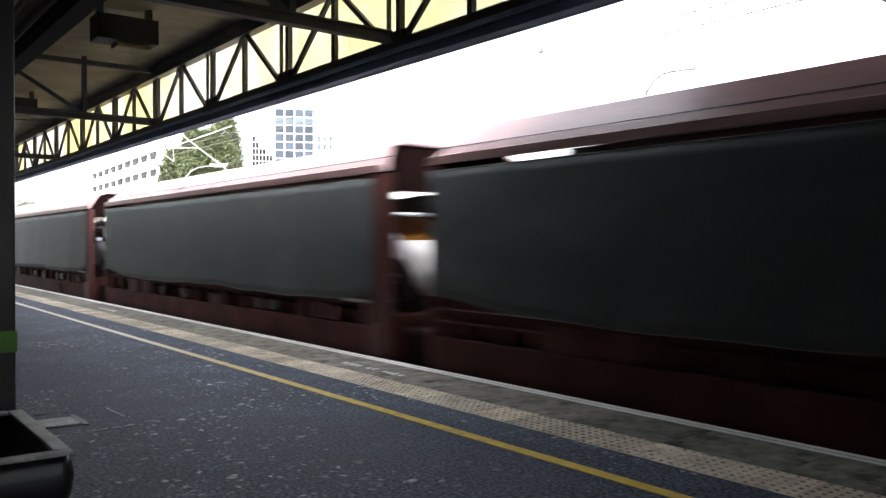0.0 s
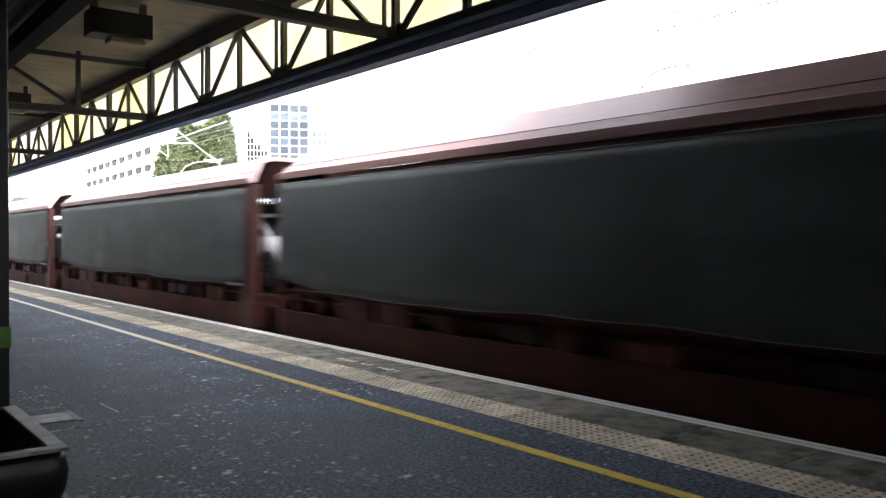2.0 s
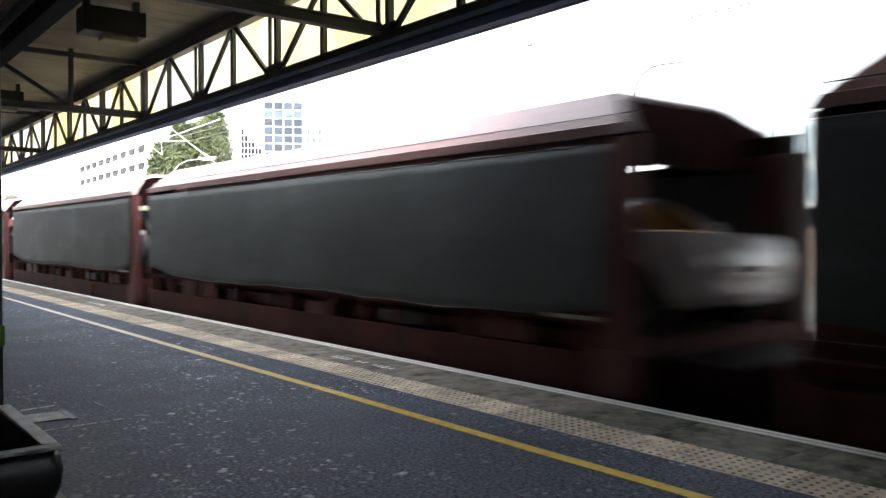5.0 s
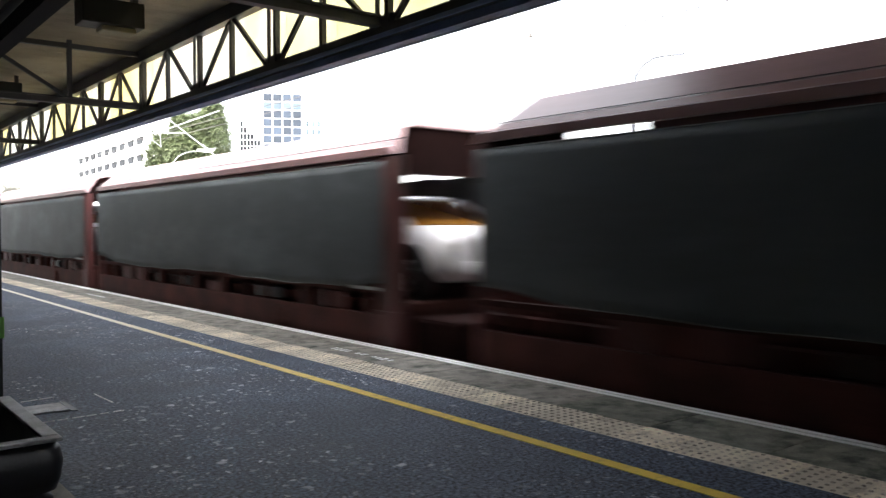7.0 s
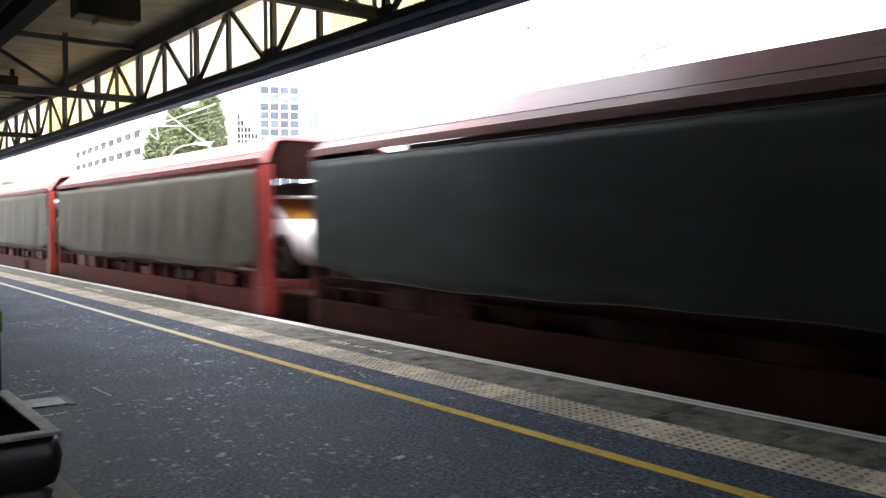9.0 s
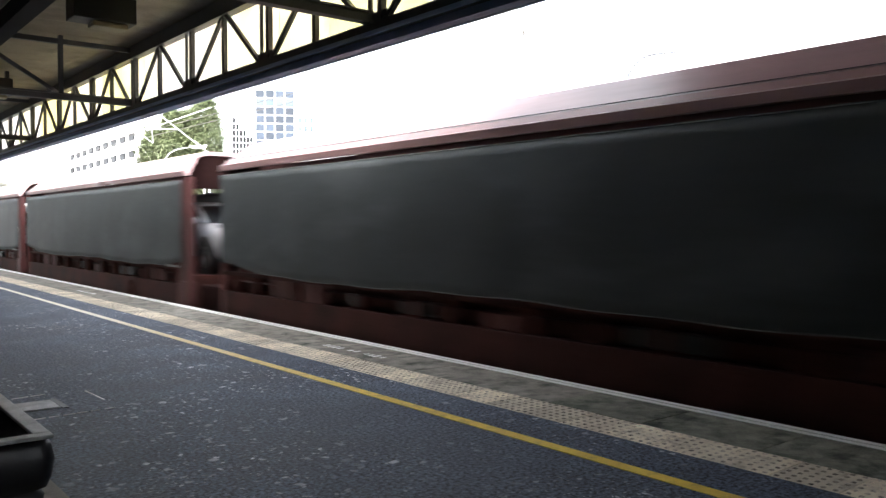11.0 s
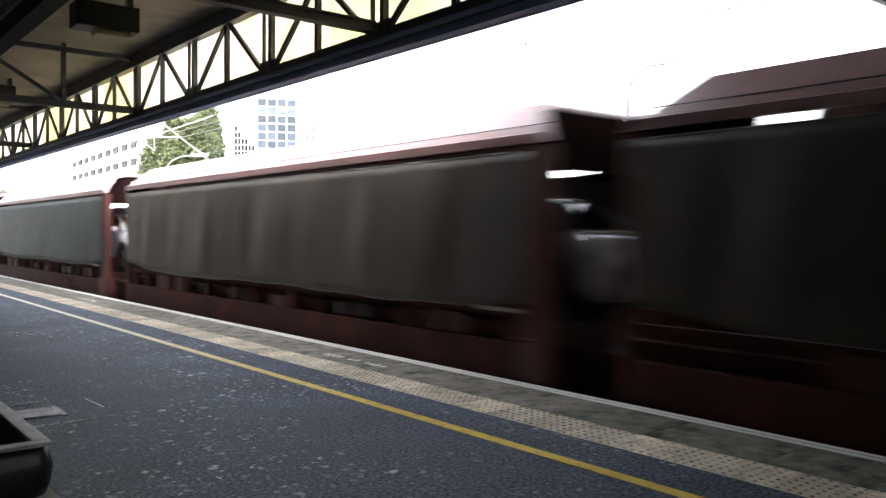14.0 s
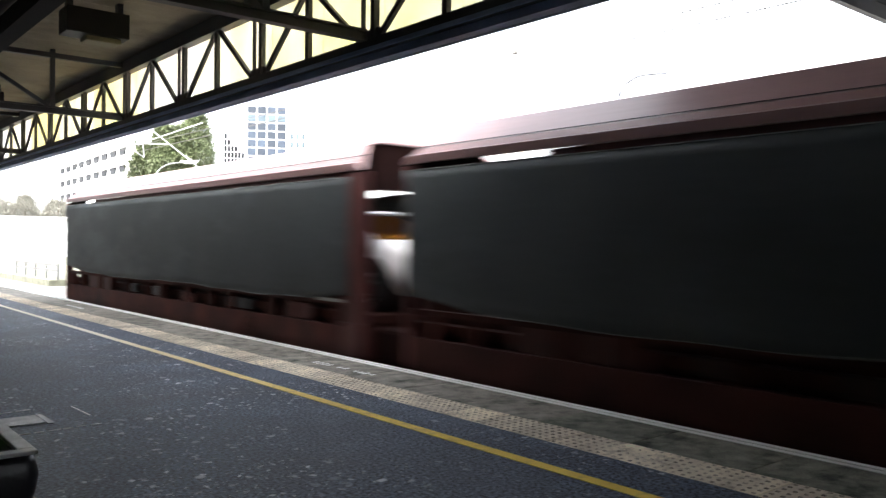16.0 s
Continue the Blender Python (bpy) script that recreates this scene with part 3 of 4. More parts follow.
def wagon(length, fold=0.006):
    t = thing("car_carrier_wagon", (SIDE, 0, 0), "brown covered car-carrier wagon with dark green side curtains, rolling past", "railway wagon", "wagons of the train")
    L, W = length, WWID
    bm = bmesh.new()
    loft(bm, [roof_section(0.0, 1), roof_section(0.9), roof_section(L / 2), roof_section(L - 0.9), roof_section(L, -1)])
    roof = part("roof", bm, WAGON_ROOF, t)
    bm = bmesh.new()
    box(bm, 0.055, 0.075, 0.01, L - 0.01, GROOVE + 0.006, GROOVE + 0.012)
    part("roof_seam", bm, BLACK, roof)
    for x, name in ((0.0, "near"), (W, "far")):
        z1 = EAVE if x == 0 else 2.20
        bm, low_edge = curtain_mesh(0.27, L - 0.04, 0.655, z1, 3 if x == 0 else 8, fold)
        if x:
            bmesh.ops.translate(bm, verts=bm.verts, vec=(W, 0, 0))
        c = part("curtain", bm, CURTAIN, t, "dark green tarpaulin side curtain", smooth=True)
        if x == 0:
            boxes("hem", HEM, c, (-0.035, -0.022, 0.45, L - 0.1, z1 + 0.002, z1 + 0.010))
            boxes("corner_flap", HEM, c, (-0.052, -0.047, 0.34, 0.95, 0.645, 0.685))
            bm = bmesh.new()
            for p, q in zip(low_edge[9:-11], low_edge[10:-10]):
                bar(bm, (p.x - 0.002, p.y, p.z + 0.003), (q.x - 0.002, q.y, q.z + 0.003), 0.006, 0.007)
            part("lower_hem", bm, HEM_GREY, c)
    for x0 in (0.0, W - 0.12):
        boxes("sole_bar", WAGON_DIRTY, t, (x0, x0 + 0.12, 0.0, L, -0.06, 0.34))
        boxes("side_sill", WAGON_DIRTY, t, (x0 + 0.02, x0 + 0.10, 0.30, L - 0.0, 0.60, 0.66))
        bm = bmesh.new()
        box(bm, 0, 0.10, -0.06, 0.06, 0.34, 0.62)
        sm = mesh_of("stanchion", bm, WAGON_DIRTY)
        bm = bmesh.new()
        box(bm, 0, 0.10, -0.13, 0.11, 0.34, 0.60)
        wide = mesh_of("stanchion", bm, WAGON_DIRTY)
        for i in range(13):
            piece("stanchion", wide if i in (2, 5, 6, 10) else sm, t, (x0 + 0.01, 0.6 + i * (L - 1.0) / 12 + 0.17 * math.sin(i * 2.4), 0))
    for y0, y1, z0, z1 in ((L - 3.3, L - 1.7, 0.345, 0.60), (1.25, 1.95, 0.36, 0.57), (5.2, 5.7, 0.345, 0.50)):
        boxes("ramp_panel", WAGON_BROWN, t, (0.035, 0.05, y0, y1, z0, z1))
    for y0, y1 in ((3.1, 3.9), (6.7, 7.2), (8.1, 8.35)):
        boxes("lashing_box", BLACK, t, (0.05, 0.16, y0, y1, 0.37, 0.53), bevel=0.015)
    bm = bmesh.new()
    rim = [(-0.05, 2.9 + 0.17 * math.cos(a), 0.12 + 0.17 * math.sin(a)) for a in [math.pi * k / 10 for k in range(21)]]
    rod(bm, rim, 0.014, 6)
    for a in (0.4, 1.45, 2.5):
        bar(bm, (-0.05, 2.9 - 0.16 * math.cos(a), 0.12 - 0.16 * math.sin(a)), (-0.05, 2.9 + 0.16 * math.cos(a), 0.12 + 0.16 * math.sin(a)), 0.02)
    rod(bm, [(-0.05, 2.9, 0.12), (0.02, 2.9, 0.12)], 0.02, 8)
    part("handbrake_wheel", bm, WAGON_DIRTY, t)
    boxes("floor", WAGON_DIRTY, t, (0.12, W - 0.12, 0.0, L, 0.40, 0.50))
    boxes("side_panel", WAGON_DIRTY, t, (W - 0.02, W - 0.005, 0.3, L, 0.30, 0.84))
    boxes("side_panel", WAGON_DIRTY, t, (0.30, 0.32, 0.3, L, 0.30, 0.84))
    for y0, y1 in ((0.0, 0.28), (L - 0.10, L)):
        for x0 in (-0.015, W - 0.125):
            bm = bmesh.new()
            box(bm, x0, x0 + 0.14, y0, y1, 0.0, EAVE + 0.06, bevel=0.015)
            if y0 == 0:
                box(bm, x0 + 0.03, x0 + 0.11, y1 - 0.03, y1 + 0.16, 0.40, EAVE + 0.05)
                box(bm, x0 - 0.01, x0 + 0.15, y0 + 0.02, y1 + 0.06, 1.60, 1.70)
                box(bm, x0 - 0.02, x0 + 0.16, y0 - 0.02, y1 + 0.12, 0.0, 0.40)
            part("end_post", bm, WAGON_BROWN, t)
    bm = bmesh.new()
    bar(bm, (0.07, 0.30, 1.45), (0.07, 0.60, EAVE - 0.1), 0.05, 0.03)
    part("corner_brace", bm, RUST, t, "rust-orange corner brace")
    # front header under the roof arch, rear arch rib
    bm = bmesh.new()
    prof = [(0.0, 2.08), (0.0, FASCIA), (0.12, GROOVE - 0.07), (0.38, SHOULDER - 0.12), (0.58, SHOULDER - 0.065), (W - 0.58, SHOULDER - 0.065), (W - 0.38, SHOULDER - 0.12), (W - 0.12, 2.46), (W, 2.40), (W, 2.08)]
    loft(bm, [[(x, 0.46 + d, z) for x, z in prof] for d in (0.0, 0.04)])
    part("header", bm, HEADER_SHADE, t)
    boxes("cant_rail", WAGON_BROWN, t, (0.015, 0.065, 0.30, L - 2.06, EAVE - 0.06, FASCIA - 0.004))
    boxes("cant_rail", HEADER_SHADE, t, (0.06, 0.11, L - 1.26, L - 0.02, EAVE - 0.06, FASCIA + 0.08))
    boxes("eave_panel", HEADER_SHADE, t, (W - 0.09, W - 0.04, 0.02, 1.7, 2.10, 2.46))
    for y0 in (0.0, L - 0.14):
        boxes("headstock", WAGON_DIRTY, t, (0.13, W - 0.13, y0 + 0.01, y0 + 0.13, -0.30, 0.40))
    # dark block added to fill the shaded gap between wagons
    boxes("coupling_shroud", HEADER_SHADE, t, (0.22, W - 0.22, -0.86, 0.0, -0.75, 0.34), bevel=0.05)
    for y in (2.4, L - 2.4):
        ws = new("wheelset")
        ws.parent, ws.location = t, (W / 2, y, RAIL + 0.42)
        bm = bmesh.new()
        rod(bm, [(-1.0, 0, 0), (1.0, 0, 0)], 0.07, 10)
        part("axle", bm, WHEEL_STEEL, ws)
        for s in (-1, 1):
            bm = bmesh.new()
            rod(bm, [(s * 0.68, 0, 0), (s * 0.70, 0, 0)], 0.45, 24)
            rod(bm, [(s * 0.70, 0, 0), (s * 0.82, 0, 0)], 0.42, 24)
            part("wheel", bm, WHEEL_STEEL, ws)
        for x0 in (0.02, W - 0.14):
            boxes("axle_guard", WAGON_DIRTY, t, (x0 + 0.1, x0 + 0.2, y - 0.35, y + 0.35, RAIL + 0.35, -0.06), bevel=0.01)
            boxes("spring", WAGON_DIRTY, t, (x0, x0 + 0.12, y - 0.6, y + 0.6, RAIL + 0.60, RAIL + 0.70))
    for x in (0.5, W - 0.5):
        for y, s in ((0.0, -1), (L, 1)):
            bm = bmesh.new()
            rod(bm, [(x, y, 0.08), (x, y + s * 0.16, 0.08)], 0.09, 12)
            rod(bm, [(x, y + s * 0.16, 0.08), (x, y + s * 0.20, 0.08)], 0.17, 16)
            part("buffer", bm, WAGON_DIRTY, t)
    return t


def carried_car(paint, glass, name_label):
    """A hatchback whose nose faces -y at y = 0."""
    t = thing("car", (0, 0, 0), name_label, "car", "cars carried by the train")
    hw, Lc = 0.86, 4.0

    def sec(y, w, zb, zt, belt):
        return [(-w * 0.78, y, zb), (-w * 0.95, y, zb + 0.14), (-w, y, belt), (-w * 0.93, y, zt), (w * 0.93, y, zt), (w, y, belt), (w * 0.95, y, zb + 0.14), (w * 0.78, y, zb)]
    bm = bmesh.new()
    loft(bm, [sec(0.0, hw * 0.70, 0.36, 0.74, 0.56), sec(0.05, hw * 0.86, 0.28, 0.84, 0.62), sec(0.16, hw * 0.94, 0.24, 0.89, 0.66), sec(0.35, hw, 0.22, 0.92, 0.70), sec(0.95, hw, 0.18, 0.95, 0.72),
              sec(2.8, hw, 0.18, 0.94, 0.72), sec(3.7, hw, 0.20, 0.94, 0.70), sec(3.93, hw * 0.95, 0.24, 0.92, 0.66), sec(4.0, hw * 0.86, 0.30, 0.84, 0.60)])
    part("body", bm, paint, t, smooth=True)

    def cab(y, w, zt):
        return [(-w, y, 0.93), (-w * 0.80, y, zt), (-w * 0.6, y, zt + 0.02), (w * 0.6, y, zt + 0.02), (w * 0.80, y, zt), (w, y, 0.93)]
    bm = bmesh.new()
    loft(bm, [cab(0.80, hw * 0.90, 0.945), cab(1.50, hw * 0.94, 1.27), cab(1.8, hw * 0.95, 1.31), cab(3.2, hw * 0.95, 1.31), cab(3.6, hw * 0.94, 1.25), cab(3.92, hw * 0.88, 0.95)])
    part("glasshouse", bm, glass, t)
    bm = bmesh.new()
    loft(bm, [[(-hw * .76, y, z), (-hw * .6, y, z + 0.04), (hw * .6, y, z + 0.04), (hw * .76, y, z), (hw * .7, y, z - 0.02), (-hw * .7, y, z - 0.02)]
              for y, z in ((1.52, 1.28), (1.8, 1.32), (2.4, 1.34), (3.2, 1.32), (3.62, 1.26))])
    part("roof", bm, paint, t)
    for s in (-1, 1):
        for a, b in (((0.82, 0.94), (1.52, 1.28)), ((2.45, 0.93), (2.40, 1.31)), ((3.9, 0.94), (3.6, 1.26))):
            bm = bmesh.new()
            bar(bm, (s * hw * 0.91, a[0], a[1]), (s * hw * 0.77, b[0], b[1]), 0.07, 0.08)
            part("pillar", bm, paint, t)
        boxes("headlamp", LENS, t, (s * 0.60 - 0.13, s * 0.60 + 0.13, 0.02, 0.12, 0.60, 0.74), bevel=0.03)
        boxes("wing_mirror", paint, t, (s * 0.93 - 0.07, s * 0.93 + 0.07, 0.98, 1.06, 0.95, 1.05), bevel=0.02)
    boxes("bumper", paint, t, (-0.56, 0.56, -0.05, 0.1, 0.32, 0.50), bevel=0.06)
    boxes("grille", BLACK, t, (-0.34, 0.34, -0.008, 0.02, 0.56, 0.62))
    boxes("bonnet_seam", BLACK, t, (-0.55, 0.55, 0.035, 0.06, 0.79, 0.80))
    bm = bmesh.new()
    rod(bm, [(-0.09, 0, 0), (0.09, 0, 0)], 0.31, 20)
    tm = mesh_of("tyre", bm, TYRE)
    bm = bmesh.new()
    rod(bm, [(-0.088, 0, 0), (0.088, 0, 0)], 0.39, 24)
    am = mesh_of("wheel_arch", bm, BLACK)
    bm = bmesh.new()
    rod(bm, [(-0.095, 0, 0), (0.095, 0, 0)], 0.20, 12)
    rm = mesh_of("rim", bm, CHROME)
    for x in (-0.79, 0.79):
        for y in (0.72, 3.2):
            piece("wheel_arch", am, t, (x * 0.985, y, 0.32))
            w = piece("wheel", tm, t, (x, y, 0.31))
            piece("rim", rm, w, (0, 0, 0))
    return t


# the rolling of the train: metres gone at each time
P2, FRONT_A, FRONT_B = 26.64, 8.38, -4.67
DRIFT = ((0, 0.02), (0.5, 0), (1.0, 0.6), (1.5, -0.1), (2.0, -0.08), (3.5, 0), (6.5, 0), (7.0, 0.02), (7.5, -0.2), (8.0, -0.05), (9, 0.12), (10.2, -0.1), (11.5, -0.3), (12.3, -0.32), (13, -0.18), (13.6, 0.0), (14.5, 0.15), (16, 0.2))


def gone(t):
    return 24.73 * t + 0.0163 * t * t - float(np.interp(t, [d[0] for d in DRIFT], [d[1] for d in DRIFT]))


TIMES = [i * 0.5 for i in range(33)]
rolling = []  # thing, x, y at the start, z
proto = wagon(WLEN)
car_white = carried_car(CAR_WHITE, CAR_GLASS, "white wrapped new car riding inside a wagon")
car_amber = carried_car(CAR_WHITE, CAR_AMBER, "white new car with film-covered amber windows inside a wagon")
# white car in deep shade, the darkness put into its paint
CAR_SHADED = mat("shaded_white_car_paint", (0.080, 0.092, 0.12), 0.6, scale=3, vary=0.1, fine=30, bump=0.03, spec=0.25)
car_silver_shade = carried_car(CAR_SILVER_SHADE, CAR_GLASS, "white new car inside a wagon, coloured silver for half shade")
car_shaded = carried_car(CAR_SHADED, CAR_GLASS, "white new car inside a wagon, coloured dark blue-grey for shade")


def repaint(ob, pairs):
    for o in (ob, *ob.children_recursive):
        if o.type == "MESH":
            for s in o.material_slots:
                for a, b in pairs:
                    if s.material == a:
                        s.link = "OBJECT"
                        s.material = b


proto_folds = wagon(WLEN, 0.045)
first, first_folds = True, True
used = set()
# grey and silver loads are white cars with the shade painted in
LOADS = {(1, "B"): car_white, (2, "A"): car_white, (4, "B"): car_white, (6, "A"): car_shaded, (11, "B"): car_silver_shade, (12, "B"): car_silver_shade,
         (12, "A"): car_shaded, (13, "A"): car_silver_shade, (13, "B"): car_silver_shade, (14, "A"): car_silver_shade}
for m in range(0, 16):
    for k, y0 in (("B", FRONT_B + m * P2), ("A", FRONT_A + m * P2)):
        at = pose(SIDE, y0, 0)
        last = m == 15 and k == "A"
        if last:
            w = wagon(12.75)
        elif m == 9 and k == "B":
            w = red = wagon(WLEN, 0.03)
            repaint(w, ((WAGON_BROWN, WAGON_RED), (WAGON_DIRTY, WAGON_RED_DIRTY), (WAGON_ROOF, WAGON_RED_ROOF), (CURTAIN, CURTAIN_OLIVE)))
            w["label"] = "fresh red covered car-carrier wagon with faded olive curtains, rolling past"
        elif m == 9:
            w = copy_thing(red, at)
        elif m in (12, 13) and (m, k) != (12, "B"):
            w = proto_folds if first_folds else copy_thing(proto_folds, at)
            first_folds = False
        else:
            w = proto if first else copy_thing(proto, at)
            first = False
        w.matrix_basis = at
        if m in (12, 13):
            repaint(w, ((CURTAIN, CURTAIN_BROWN),))
            w["label"] = "brown covered car-carrier wagon with %s dusty brown curtains, rolling past" % ("taut" if (m, k) == (12, "B") else "wrinkled")
        rolling.append((w, SIDE, y0, 0.0))
        src = LOADS.get((m, k), car_amber)
        cy = y0 - (0.28 if k == "B" else 0.22)
        ca = pose(SIDE + WWID / 2, cy, 0.50)
        c = src if src.name not in used else copy_thing(src, ca)
        used.add(src.name)
        c.matrix_basis = ca
        rolling.append((c, SIDE + WWID / 2, cy, 0.50))


def motions():
    for ob, x, y, z in rolling:
        walk(ob, [(t, pose(x, y - gone(t), z)) for t in TIMES])


# ---- beyond the tracks ----
def office_block():
    t = thing("office_block", (35.36, 105.4, GROUND), "long white office block with rows of small dark windows", "office block", turn=-4.15)
    boxes("wall", FACADE_WHITE, t, (0.25, 6, 0, 47, 0, 15.9))
    boxes("roof_edge", FACADE_WHITE, t, (0.0, 6.2, -0.2, 47.2, 15.9, 16.3))
    bm = bmesh.new()
    loft(bm, [[(x, -1.6, 0.42), (x, 1.6, 0.42), (x, 1.15, -0.42), (x, -1.15, -0.42)] for x in (0.10, 0.245)])
    gm = mesh_of("window", bm, WINDOW_DARK)
    bm = bmesh.new()
    box(bm, -0.1, 0.25, -1.7, 1.7, 0.43, 0.53)
    sm = mesh_of("lintel", bm, FACADE_WHITE)
    for z in (5.25, 7.5, 9.75, 12.0, 14.25):
        for i in range(9):
            w = piece("window", gm, t, (0, 4.0 + i * 4.91, z))
            piece("lintel", sm, w, (0, 0, 0))


def glass_tower():
    t = thing("glass_tower", (70.1, 143.7, GROUND), "tall white office tower with a grid of blue panes", "tower", turn=-27)
    boxes("core", FACADE_WHITE, t, (0.3, 16, 0.3, 14, 0, 29.4))
    bm = bmesh.new()
    box(bm, 0, 1.55, 0.10, 0.28, 0, 1.30)
    pm = mesh_of("pane", bm, WINDOW_BLUE)
    light = pm.copy()
    light.materials[0] = WINDOW_SKY
    for i in range(4):
        for j in range(17):
            piece("pane", light if j == 15 else pm, t, (0.2 + i * 1.85, 0, 1.5 + j * 1.6))
    bm = bmesh.new()
    box(bm, 0, 0.55, 0.16, 0.285, 0, 1.0)
    side = mesh_of("side_window", bm, WINDOW_SKY)
    for i in range(3):
        for j in range(12, 14):
            piece("side_window", side, t, (8.2 + i * 1.1, 0, 1.6 + j * 1.6))
    boxes("cornice", FACADE_WHITE, t, (0, 16.2, 0, 0.6, 29.4, 30.0))


def curved_block():
    t = thing("curved_office", (64.1, 135.6, GROUND), "white office building with a curved stepped window front, beyond the trees", "office block", turn=-25.3)

    def top(x):
        return 22.2 - 4.6 * (max(0.0, x + 1.9) / 3.9) ** 0.8
    xs = [-3.1, -1.9, -1.2, -0.4, 0.5, 1.3, 2.1]
    bm = bmesh.new()
    loft(bm, [[(x, 0, 0), (x, 5, 0), (x, 5, top(x) + 0.4), (x, 0, top(x) + 0.4)] for x in xs])
    part("wall", bm, FACADE_WHITE, t)
    bm = bmesh.new()
    box(bm, -0.24, 0.24, -0.06, -0.004, 0, 0.96)
    wm = mesh_of("window", bm, WINDOW_DARK)
    for c in range(7):
        x, z = -1.75 + 0.6 * c, 4.0
        while z + 0.85 < top(x):
            piece("window", wm, t, (x, 0, z))
            z += 1.12
    for i in range(2):
        for j in range(9):
            piece("window", wm, t, (-2.85 + 0.5 * i, 0, 3.5 + 2.1 * j)).scale = (0.5, 1, 0.35)


office_block()
glass_tower()
curved_block()


def tree(name, at, height, spread, seed, material, label, clumps=900, low=0.12):
    rng = random.Random(seed)
    t = thing(name, at, label, "tree", "trees beyond the tracks")
    bm = bmesh.new()
    rod(bm, [(0, 0, 0), (0.1, 0.05, height * 0.35), (0.0, 0.1, height * 0.7), (0.05, 0, height * 0.95)], spread * 0.09, 8, 0.15)
    for i in range(14):
        a, z = rng.uniform(0, 6.28), height * rng.uniform(0.2, 0.8)
        l = spread * (1.05 - z / height) * 0.9
        rod(bm, [(0, 0, z), (l * 0.5 * math.cos(a), l * 0.5 * math.sin(a), z + l * 0.2), (l * math.cos(a), l * math.sin(a), z + l * 0.5)], spread * 0.025, 5, 0.3)
    part("trunk", bm, BARK, t)
    verts, faces = [], []
    lobes = [(rng.uniform(0, 6.28), rng.uniform(0.15, 0.95)) for _ in range(16)]
    for _ in range(int(clumps * 1.5)):
        f = rng.uniform(low, 1.0) ** 0.85
        a = rng.uniform(0, 6.28)
        lump = 0.58 + 0.62 * max(math.cos(a - la) * math.exp(-((f - lf) / 0.12) ** 2) for la, lf in lobes)
        r = spread * (1.0 - f) ** 0.42 * lump * rng.uniform(0.55, 1.05) + 0.15
        c = Vector((r * math.cos(a), r * math.sin(a), f * height + rng.uniform(-0.3, 0.3)))
        for _ in range(22):
            d = Vector((rng.gauss(0, 1), rng.gauss(0, 1), rng.gauss(0, 0.8))).normalized() * rng.uniform(0.05, 0.48)
            s = rng.uniform(0.05, 0.13)
            u = Vector((rng.gauss(0, 1), rng.gauss(0, 1), rng.gauss(0.8, 1))).normalized()
            v = u.orthogonal().normalized()
            o = c + d
            b0 = len(verts)
            verts += [o - v * s * 0.5, o + u * s, o + v * s * 0.5, o - u * s * 0.7]
            faces.append((b0, b0 + 1, b0 + 2, b0 + 3))
    # leading shoots that stand out of the crown
    for _ in range(26):
        a, f = rng.uniform(0, 6.28), rng.uniform(0.45, 0.97)
        r = spread * (1.0 - f) ** 0.42 * rng.uniform(0.5, 1.0)
        o = Vector((r * math.cos(a), r * math.sin(a), f * height))
        for k in range(90):
            h = rng.uniform(0, 1)
            q = o + Vector((math.cos(a) * 0.5 * h, math.sin(a) * 0.5 * h, 1.1 * h)) + Vector((rng.gauss(0, 1), rng.gauss(0, 1), 0)) * 0.16 * (1.05 - h)
            u = Vector((rng.gauss(0, 1), rng.gauss(0, 1), rng.gauss(0.8, 1))).normalized()
            v = u.orthogonal().normalized()
            sz = rng.uniform(0.05, 0.11)
            b0 = len(verts)
            verts += [q - v * sz * 0.5, q + u * sz, q + v * sz * 0.5, q - u * sz * 0.7]
            faces.append((b0, b0 + 1, b0 + 2, b0 + 3))
    me = bpy.data.meshes.new("crown")
    me.from_pydata(verts, [], faces)
    me.materials.append(material)
    c = new("crown", me)
    c.parent = t


E_ = "tall dense dark green conifer growing beyond the tracks"
tree("conifer", (24.9, 66.0, GROUND), 11.9, 2.4, 1, LEAF, E_, 1300)
tree("conifer", (27.1, 64.6, GROUND), 13.2, 2.1, 2, LEAF, E_, 1300)
tree("conifer", (23.7, 66.8, GROUND), 10.2, 1.9, 3, LEAF, E_, 900)
tree("conifer", (26.2, 66.4, GROUND), 11.9, 2.5, 4, LEAF, E_, 1200)
for i, (x, y, h) in enumerate(((15, 121, 7.6), (19, 122, 8.2), (23, 121, 8.0), (27, 122, 8.4), (31, 121, 7.8))):
    tree("shrub", (x, y, GROUND), h, 3.6, 20 + i, LEAF_PALE, "pale hazy leafy bush beside the line", 600, 0.35)
shed = thing("low_shed", (11, 112, GROUND), "long low white-walled shed beside the line", "shed")
boxes("wall", FACADE_WHITE, shed, (0, 24, 0, 5, 0, 5.3))
boxes("roof", FACADE_WHITE, shed, (-0.2, 24.2, -0.2, 5.2, 5.3, 5.5))


